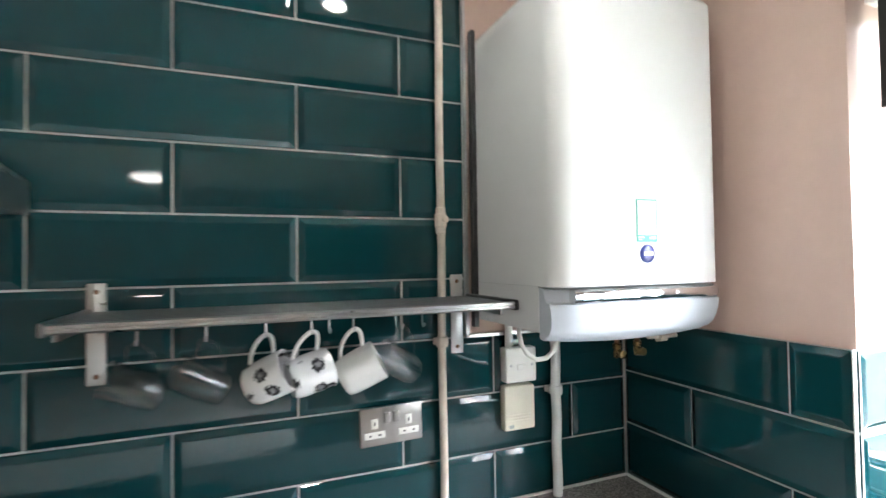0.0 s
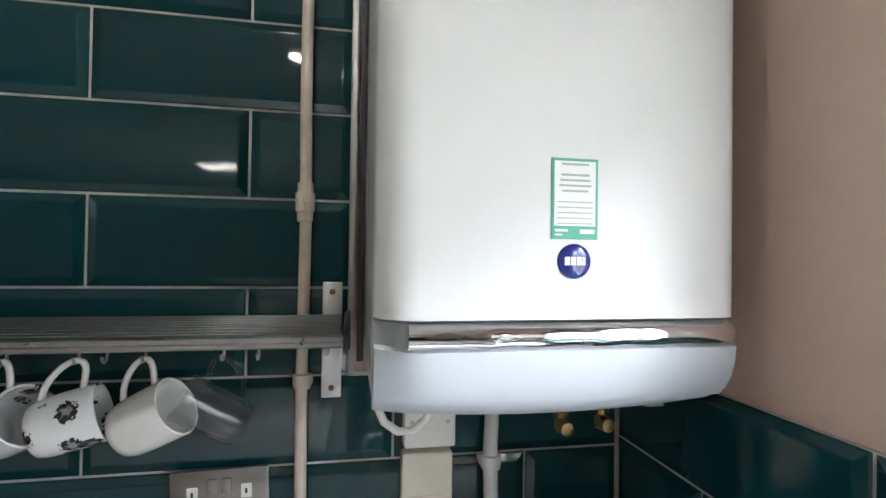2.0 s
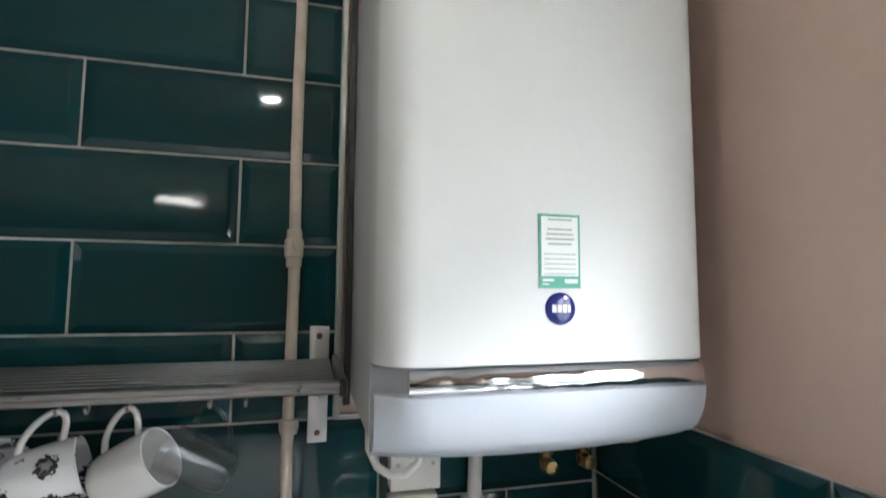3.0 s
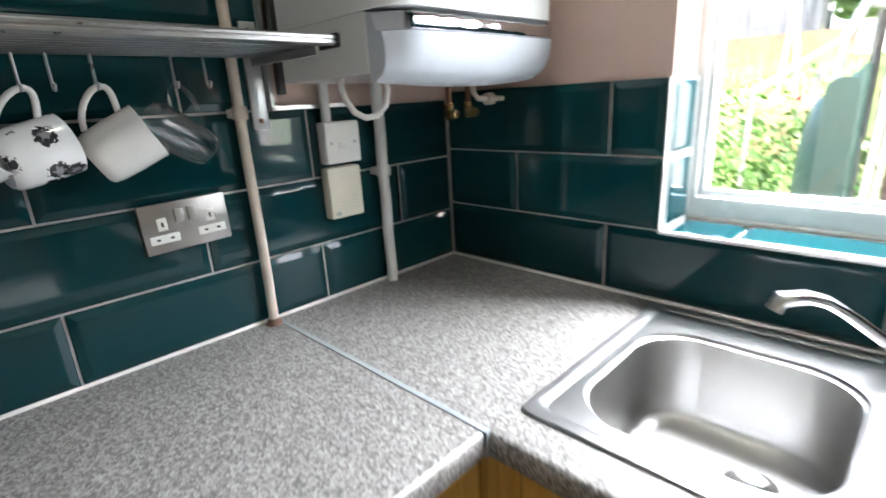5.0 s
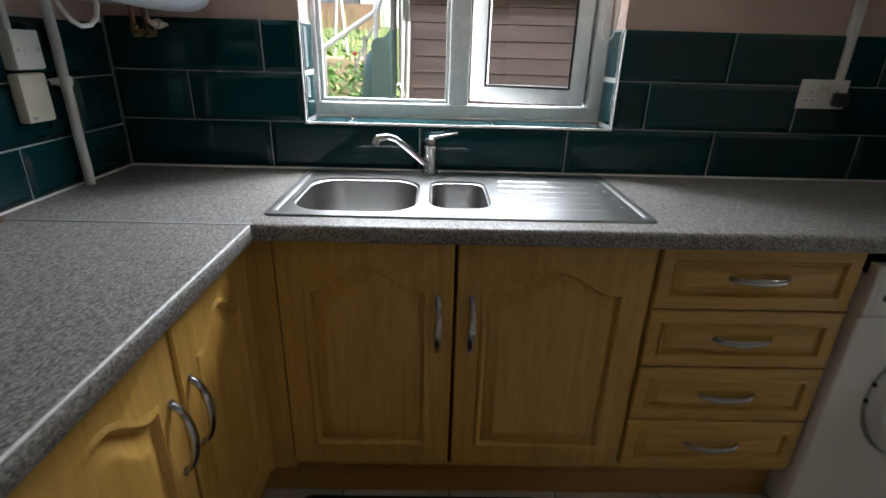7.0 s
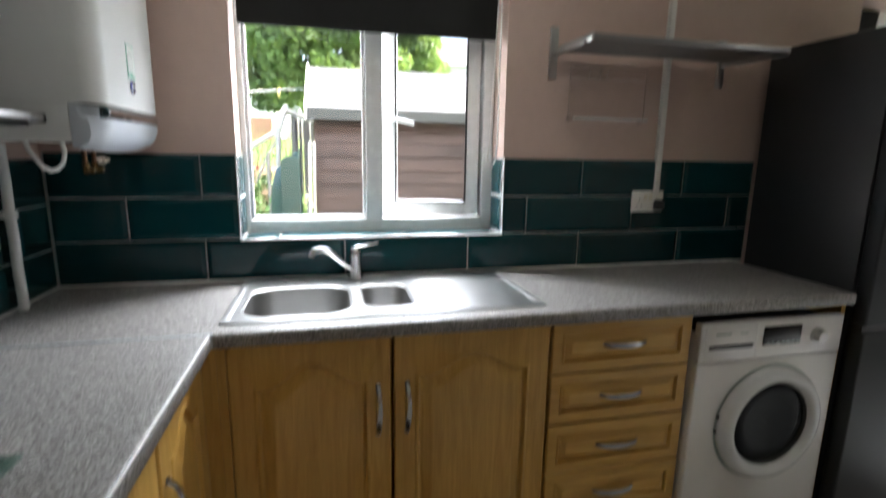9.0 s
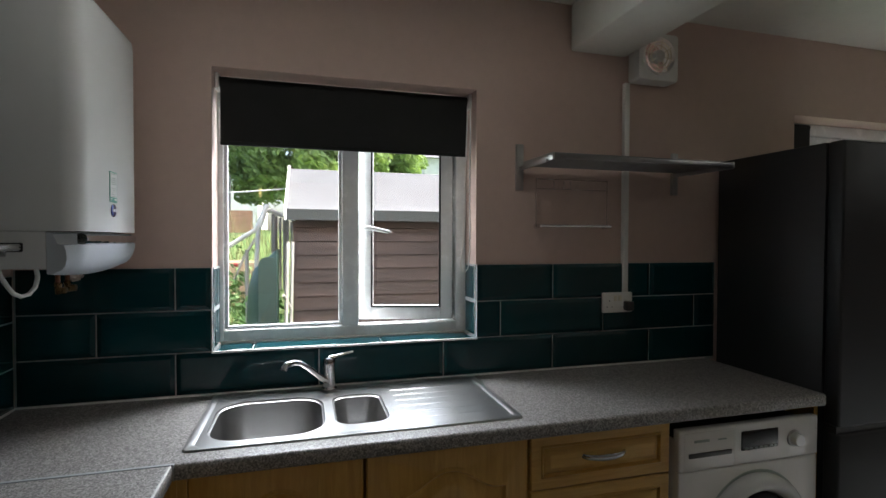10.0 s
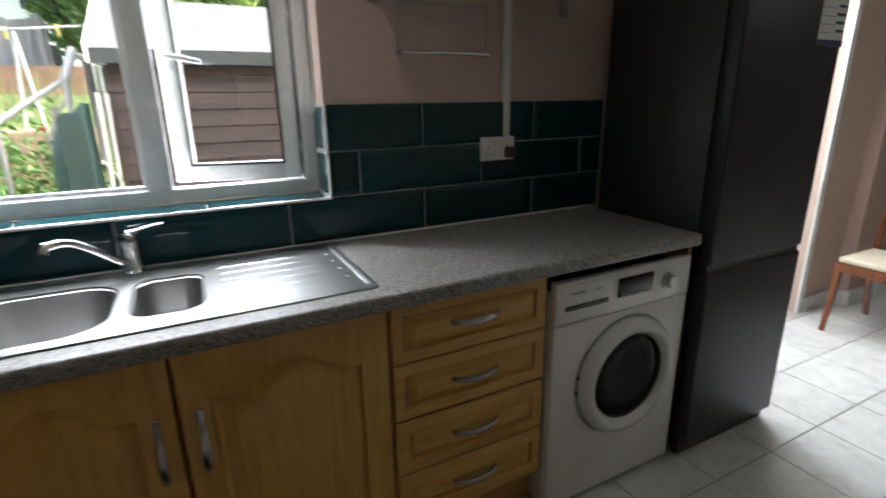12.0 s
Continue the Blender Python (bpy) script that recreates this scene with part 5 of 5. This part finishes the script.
for p, q, r in (((2.55, -0.10, 1.27), (2.62, -0.50, 1.54), 0.022), ((2.62, -0.50, 1.54), (2.66, -0.57, 1.74), 0.030), ((2.66, -0.57, 1.70), (2.75, -0.80, 1.62), 0.022), ((2.62, -0.50, 1.54), (2.45, -0.47, 0.0), 0.020), ((2.7, -0.62, 1.70), (2.6, -0.66, 0.0), 0.018), ((2.5, -0.42, 1.36), (2.42, -0.46, 0.1), 0.016), ((2.8, -0.72, 1.66), (2.8, -0.74, 0.0), 0.016), ((2.9, -0.45, 1.45), (2.7, -0.30, 1.1), 0.012), ((2.55, -0.10, 1.27), (2.5, -0.06, 0.0), 0.016)):
    part("rail", tube(bmesh.new(), [p, tuple((a + b) / 2 + random.uniform(-0.015, 0.015) for a, b in zip(p, q)), q], [r, r * 0.9, r * 0.8], 7), GREY_WOOD if r < 0.02 else PALE, frame_junk)
for i in range(7):
    part("paling", boxes((2.70 + i * 0.012, 2.715 + i * 0.012, -0.62 - i * 0.032, -0.600 - i * 0.032, 1.0, 1.66 - 0.012 * i)), GREY_WOOD, frame_junk, smooth=False)

line = thing("washing_line", (3.0, -1.0, 1.9), "white washing line with yellow pegs", "washing line")
part("cord", tube(bmesh.new(), [(2.4, 1.5, 1.72), (2.55, 0.0, 1.80), (2.6, -0.65, 1.87), (2.6, -1.2, 1.93), (2.6, -2.2, 2.06)], 0.006, 6), PALE, line)
PEG = plain("yellow_peg", (0.62, 0.52, 0.16), 0.5, vary=0.1, relief=0)
for yy in (-0.25, -0.52, -0.99, -1.5):
    zz = 1.80 - 0.104 * yy
    part("peg", box(bmesh.new(), 2.585, 2.60, yy - 0.010, yy + 0.010, zz - 0.055, zz + 0.02, 0.003), PEG, line)
pole = thing("line_post", (6.0, 0.35, 0.9), "white metal washing-line post on the lawn", "post")
for q in ((6.0, 0.25, 0.5), (6.0, 0.55, 0.5)):
    part("leg", tube(bmesh.new(), [(6.0, 0.40, 2.2), q], 0.02, 8), PALE, pole)

# weeds and grass close to the shed
LEAF = plain("weed_leaf", (0.12, 0.24, 0.05), 0.55, vary=0.35, scale=6, grain=50, relief=0.1)
LEAF2 = plain("tree_leaf", (0.24, 0.36, 0.11), 0.5, vary=0.45, scale=1.5, grain=30, relief=0.1)
lt = LEAF2.node_tree
glint = lt.nodes.new("ShaderNodeBsdfTranslucent")
glint.inputs["Color"].default_value = (0.30, 0.42, 0.10, 1)
leaf_mix = lt.nodes.new("ShaderNodeMixShader")
leaf_mix.inputs[0].default_value = 0.4
lt.links.new(lt.nodes["Principled BSDF"].outputs[0], leaf_mix.inputs[1])
lt.links.new(glint.outputs[0], leaf_mix.inputs[2])
lt.links.new(leaf_mix.outputs[0], lt.nodes["Material Output"].inputs["Surface"])
BARK = plain("bark", (0.13, 0.10, 0.075), 0.9, vary=0.3, scale=10, relief=0.6)


def leaf_quads(count, where, size, seed):
    rng = random.Random(seed)
    verts, faces = [], []
    for _ in range(count):
        c = Vector(where(rng))
        d = Vector((rng.gauss(0, 1), rng.gauss(0, 1), rng.gauss(0, 1))).normalized()
        u = d.orthogonal().normalized()
        w = d.cross(u)
        s = size * rng.uniform(0.6, 1.4)
        k = len(verts)
        verts += [c - u * s, c + w * s * 0.45, c + u * s, c - w * s * 0.45 + d * s * 0.25]
        faces.append((k, k + 1, k + 2, k + 3))
    me = bpy.data.meshes.new("leaves")
    me.from_pydata([tuple(v) for v in verts], [], faces)
    return me


def weed_place(rng):
    x, y = rng.uniform(1.9, 4.2), rng.uniform(-0.72, 1.3)
    top = (0.95 if y > -0.5 else 0.7) + 0.25 * math.sin(x * 5 + y * 4)
    return x, y, ground_height(x, y) + top * (1 - rng.random() ** 2.2 * 0.9)


me = leaf_quads(5200, weed_place, 0.035, 3)
me.materials.append(LEAF)
tagged(new("weeds", me), "tall green weeds growing beside the shed", "weeds", kind="stuff")
rng = random.Random(8)
verts, faces = [], []
for _ in range(2600):
    x, y = rng.uniform(2.2, 7.5), rng.uniform(-0.9, 2.2)
    z = ground_height(x, y)
    h, a = rng.uniform(0.15, 0.75), rng.uniform(0, 6.28)
    dx, dy = 0.006 * math.cos(a), 0.006 * math.sin(a)
    lx, ly = rng.gauss(0, 0.12), rng.gauss(0, 0.12)
    k = len(verts)
    verts += [(x - dx, y - dy, z), (x + dx, y + dy, z), (x + lx, y + ly, z + h)]
    faces.append((k, k + 1, k + 2))
me = bpy.data.meshes.new("grass")
me.from_pydata(verts, [], faces)
STRAW = plain("dry_grass", (0.30, 0.31, 0.12), 0.8, vary=0.4, scale=5, relief=0.1)
me.materials.append(STRAW)
tagged(new("long_grass", me), "long yellowing grass on the slope", "grass", kind="stuff")
FLOWER = plain("red_petal", (0.55, 0.04, 0.03), 0.5, vary=0.2, relief=0)
bloom = thing("red_flower", (2.6, -0.33, 1.0), "small red flower on a thin stem", "flower")
part("stem", tube(bmesh.new(), [(2.62, -0.30, 0.1), (2.6, -0.32, 0.8), (2.6, -0.326, 1.22)], 0.003, 5), LEAF, bloom)
for i in range(5):
    a = i * 1.257
    part("petal", lathe(bmesh.new(), [(0.0, 0.0), (0.014, 0.006), (0.008, 0.02), (0.0, 0.022)], (2.6, -0.326, 1.225), (0.7 * math.cos(a) - 0.4, 0.7 * math.sin(a), 0.6), 7), FLOWER, bloom)


def tree(x, y, height, spread, seed, label, leaves):
    rng = random.Random(seed)
    z0 = ground_height(x, y)
    t = thing("garden_tree", (x, y, z0), label, "tree", group="garden trees")
    bm = bmesh.new()
    tube(bm, [(x, y, z0 - 0.1), (x + 0.05, y + 0.03, z0 + height * 0.35), (x - 0.04, y, z0 + height * 0.8)], [0.14, 0.10, 0.04], 9)
    for i in range(9):
        a, s = rng.uniform(0, 6.28), rng.uniform(0.25, 0.7)
        p = Vector((x, y, z0 + height * s))
        q = p + Vector((math.cos(a) * spread * 0.75, math.sin(a) * spread * 0.75, height * 0.22))
        tube(bm, [p, (p + q) / 2 + Vector((0, 0, 0.08)), q], [0.05, 0.03, 0.012], 6)
    part("trunk", bm, BARK, t)
    clumps = []
    for i in range(170):
        a, u = rng.uniform(0, 6.28), rng.random()
        rr = spread * math.sqrt(rng.random()) * (1.0 - 0.6 * abs(u - 0.45))
        clumps.append((x + rr * math.cos(a), y + rr * math.sin(a), z0 + height * (0.18 + 0.85 * u), spread * rng.uniform(0.14, 0.30)))

    def at(r):
        cx, cy, cz, cr = clumps[r.randrange(len(clumps))]
        d = Vector((r.gauss(0, 1), r.gauss(0, 1), r.gauss(0, 0.8))).normalized() * cr * r.random() ** 0.4
        return cx + d.x, cy + d.y, cz + d.z

    me = leaf_quads(leaves, at, 0.075, seed)
    me.materials.append(LEAF2)
    crown = new("crown", me)
    crown.parent = t
    crown.matrix_parent_inverse = Matrix.Translation(t.location).inverted()
    return t


tree(9.5, -0.75, 4.3, 1.6, 5, "leafy green garden tree behind the shed", 42000)
tree(10.3, -2.55, 3.4, 1.15, 6, "leafy green garden tree with drooping branches", 28000)

# fence and neighbouring houses
fence = thing("garden_fence", (9.4, 2.0, 1.6), "grey weathered wooden garden fence", "fence")
for i in range(30):
    yy = 0.55 + i * 0.125
    part("fence_board", boxes((8.9 + 0.006 * (i % 2), 8.918 + 0.006 * (i % 2), yy, yy + 0.118, 1.5, 2.72 + 0.02 * math.sin(i * 1.7))), GREY_WOOD, fence, smooth=False)
for yy in (0.6, 2.3, 4.1):
    part("fence_post", boxes((8.80, 8.895, yy, yy + 0.09, 1.4, 2.8)), GREY_WOOD, fence, smooth=False)
BRICKISH = plain("garden_wall_brick", (0.40, 0.22, 0.14), 0.9, vary=0.3, scale=6, relief=0.5)
wall_low = thing("retaining_wall", (8.3, 1.2, 1.2), "low brown retaining wall across the lawn", "garden wall")
part("wall", boxes((8.2, 8.5, 0.1, 6.0, 1.0, 1.98)), BRICKISH, wall_low, smooth=False)
bank = thing("earth_bank", (5.2, 1.0, 0.8), "bare brown earth bank beside the lawn", "bank")
part("bank", box(bmesh.new(), 5.0, 5.5, -0.3, 3.5, 0.2, 1.15, 0.05), EARTH, bank)
RENDER_W = plain("white_render", (0.72, 0.71, 0.68), 0.8, vary=0.1, scale=2, relief=0.2)
SLATE = plain("slate_roof", (0.17, 0.17, 0.18), 0.7, vary=0.25, scale=3, relief=0.3)


def house(x, y, w, d, eave, ridge, label):
    z0 = ground_height(x, y) - 0.3
    t = thing("house", (x, y, z0), label, "house", group="houses")
    part("wall", boxes((x, x + d, y - w / 2, y + w / 2, z0, eave)), RENDER_W, t, smooth=False)
    bm = bmesh.new()
    extrude_profile(bm, [(x - 0.3, eave), (x + d + 0.3, eave), (x + d / 2, ridge)], y - w / 2 - 0.2, y + w / 2 + 0.2, lambda u, v, s: (u, s, v))
    roof = part("roof", bm, SLATE, t, "dark slate pitched roof", smooth=False)
    part("chimney", boxes((x + d / 2 - 0.4, x + d / 2 + 0.4, y - 0.4, y + 0.4, ridge - 0.6, ridge + 0.7)), BRICKISH, roof, smooth=False)
    for yy in (y - w * 0.28, y + w * 0.28):
        for zz in (z0 + 1.3, z0 + 3.7):
            if zz + 1.2 < eave:
                fr = part("window", window_frame_bars(yy - 0.6, yy + 0.6, zz, zz + 1.2, 0.08, x - 0.05, x - 0.002), UPVC, t)
                part("pane", boxes((x - 0.02, x - 0.003, yy - 0.52, yy + 0.52, zz + 0.08, zz + 1.12)), BLACK_GLOSS, fr, smooth=False)
    return t


house(26, 6.0, 9.0, 7.0, 6.6, 9.4, "far white rendered house with slate roof")
house(30, -12.5, 8.0, 7.0, 6.8, 9.0, "far white rendered house with slate roof")


# ---- tiles ----
tile_cache = {}


def tile_mesh(w, h):
    """A glazed tile with a sloped border; centre at the origin, facing -y."""
    key = (round(w, 3), round(h, 3))
    if key not in tile_cache:
        bm = bmesh.new()
        rings = []
        for inset, y in ((0.0, 0.009), (0.0, -0.0005), (0.0015, -0.002), (0.013, -0.0062), (0.016, -0.0066)):
            a, b = max(w / 2 - inset, 0.002), max(h / 2 - inset, 0.002)
            rings.append([bm.verts.new(p) for p in ((-a, y, -b), (a, y, -b), (a, y, b), (-a, y, b))])
        for p, q in zip(rings, rings[1:]):
            bridge(bm, p, q)
        bm.faces.new(rings[-1])
        bmesh.ops.recalc_face_normals(bm, faces=bm.faces)
        me = bpy.data.meshes.new("wall_tile")
        bm.to_mesh(me)
        bm.free()
        me.materials.append(GLAZE)
        tile_cache[key] = me
    return tile_cache[key]


def lay_tile(parent, m, w, h):
    ob = new("tile", tile_mesh(w, h))
    ob.parent = parent
    tilt = Matrix.Rotation(radians(random.uniform(-0.16, 0.16)), 4, "X") @ Matrix.Rotation(radians(random.uniform(-0.10, 0.10)), 4, "Z")
    ob.matrix_parent_inverse = Matrix.Translation(parent.location).inverted()
    ob.matrix_basis = m @ tilt
    return ob


def courses(lo, hi, joints_odd, joints_even, pitch, zs, limit):
    """Cut tiles of a running bond: (a, b, z0, z1), kept within limit(z) -> (lo, hi)."""
    for k, (z0, z1) in enumerate(zip(zs, zs[1:])):
        first = joints_odd if k % 2 == 0 else joints_even
        a, b = limit(z0)
        cuts = [a] + [j for j in (first + i * pitch for i in range(-12, 13)) if a + 0.012 < j < b - 0.012] + [b]
        for p, q in zip(cuts, cuts[1:]):
            yield p, q, z0, z1


G = 0.0045
north = thing("tile_wall_north", (-1.5, 0, 0.912), "glossy dark teal bevelled brick tiles, grey grout", "tiling", kind="structure")
part("grout", boxes((-2.99, -0.491, 0.001, 0.0075, 0.905, CEIL - 0.002), (-0.491, 0.0, 0.001, 0.0075, 0.905, 1.332)), GROUT, north, smooth=False)
zs = [0.914] + [1.0425 + 0.1451 * k for k in range(10)] + [CEIL - 0.002]
zs = sorted(z for z in zs if z <= CEIL)
for p, q, z0, z1 in courses(-2.99, 0, -0.418, -0.182, 0.476, zs, lambda z: (-2.99, -0.0035 if z < 1.25 else -0.495)):
    if q - p > 0.02 and z1 - z0 > 0.02:
        lay_tile(north, Matrix.Translation(((p + q) / 2, 0, (z0 + z1) / 2)), q - p - G, z1 - z0 - G)
for p, q in ((-0.495, -0.418), (-0.418, -0.0035)):
    lay_tile(north, Matrix.Translation(((p + q) / 2, 0, 1.2600)), q - p - G, 0.1425 - G)

east = thing("tile_wall_east", (0, -1.3, 0.912), "glossy dark teal bevelled brick tiles, grey grout", "tiling", kind="structure")
part("grout", boxes((0.001, 0.0075, -2.700, -0.001, 0.905, WZ0 - 0.012), (0.001, 0.0075, WY1 + 0.002, -0.001, WZ0 - 0.012, 1.352), (0.001, 0.0075, -2.700, WY0 - 0.002, WZ0 - 0.012, 1.352)), GROUT, east, smooth=False)
ez = [0.916, 1.061, 1.206, 1.353]
for lo, hi, rows in ((-2.700, -0.0045, (0,)), (WY1 + 0.002, -0.0045, (1, 2)), (-2.700, WY0 - 0.002, (1, 2))):
    for k, (p, q, z0, z1) in enumerate(courses(lo, hi, -0.459, -0.226, 0.472, ez, lambda z: (lo, hi))):
        row = min(range(3), key=lambda r: abs(ez[r] - z0))
        if row in rows:
            lay_tile(east, Matrix.Translation((0, (p + q) / 2, (z0 + z1) / 2)) @ EAST, q - p - G, z1 - z0 - G)
# window reveal tiles: two high on each side, a row along the sill
SILL_T = [-0.576, -0.70, -1.17, -1.537]
for a, b in zip(SILL_T, SILL_T[1:]):
    lay_tile(east, Matrix.Translation((0.065, (a + b) / 2, WZ0 - 0.006)) @ EAST @ Matrix.Rotation(radians(-90), 4, "X"), a - b - G, 0.126)
for yy, rz in ((WY1, 0), (WY0, 180)):
    for z0, z1 in ((1.064, 1.206), (1.206, 1.353)):
        s = -1 if rz == 0 else 1
        lay_tile(east, Matrix.Translation((0.063, yy + s * 0.002, (z0 + z1) / 2)) @ Matrix.Rotation(radians(rz), 4, "Z"), 0.122, z1 - z0 - G)
part("grout", boxes((0.004, 0.128, WY0 + 0.0005, WY1 - 0.0005, WZ0 - 0.0115, WZ0 - 0.007), (0.004, 0.128, WY1 - 0.0055, WY1 - 0.0008, WZ0 - 0.007, 1.352), (0.004, 0.128, WY0 + 0.0008, WY0 + 0.0055, WZ0 - 0.007, 1.352)), GROUT, east, smooth=False)
bm = boxes((-0.008, 0.002, WY0 - 0.002, WY1 + 0.002, WZ0 - 0.006, WZ0 + 0.0005), (-0.0075, 0.001, WY1 - 0.0025, WY1 + 0.0005, WZ0 + 0.0012, 1.353), (-0.0075, 0.001, WY0 - 0.0005, WY0 + 0.0025, WZ0 + 0.0012, 1.353))
part("tile_trim", bm, UPVC, east, "white plastic corner trim", smooth=False)
part("chrome_strip", boxes((-0.494, -0.487, -0.008, 0.006, 1.332, 2.30), (-0.494, -0.30, -0.008, 0.006, 1.3315, 1.339)), SATIN, north, smooth=False)

# floor tiles
floor_ob = bpy.data.objects["floor"]
bm = bmesh.new()
box(bm, -0.1632, 0.1632, -0.1632, 0.1632, -0.008, 0.0, 0.0015, 1)
me = bpy.data.meshes.new("floor_tile")
bm.to_mesh(me)
bm.free()
me.materials.append(FLOOR)
for i in range(-1, 9):
    for j in range(18):
        ob = new("tile", me)
        ob.parent = floor_ob
        ob.location = (-0.705 + 0.1655 + 0.1655 * 2 - 0.331 * i, -0.385 + 0.1655 - 0.331 * j + 0.331, random.uniform(-0.0006, 0.0))
# the rest of the floor, far from the walk
verts, faces = [], []
for i in range(-1, 19):
    for j in range(27):
        if i < 9 and j < 18:
            continue
        cx, cy = -0.2085 - 0.331 * i, 0.1115 - 0.331 * j
        k, h = len(verts), 0.1632
        verts += [(cx + sx * h, cy + sy * h, z) for z in (-0.006, 0.0) for sx, sy in ((-1, -1), (1, -1), (1, 1), (-1, 1))]
        faces += [(k + 4, k + 5, k + 6, k + 7)] + [(k + n, k + (n + 1) % 4, k + 4 + (n + 1) % 4, k + 4 + n) for n in range(4)]
me = bpy.data.meshes.new("far_tiles")
me.from_pydata(verts, [], faces)
me.materials.append(FLOOR)
far_tiles = new("far_tiles", me)
far_tiles.parent = floor_ob
tagged(far_tiles, kind="stuff")
bm = bmesh.new()
tube(bm, [(0.1285, WY0 + 0.008, WZ0 + 0.003), (0.1285, WY1 - 0.008, WZ0 + 0.003)], 0.005, 8)
solid("sealant_bead", bm, WHITE_PLASTIC, "white sealant line between window frame and sill tiles", "trim", "structure")
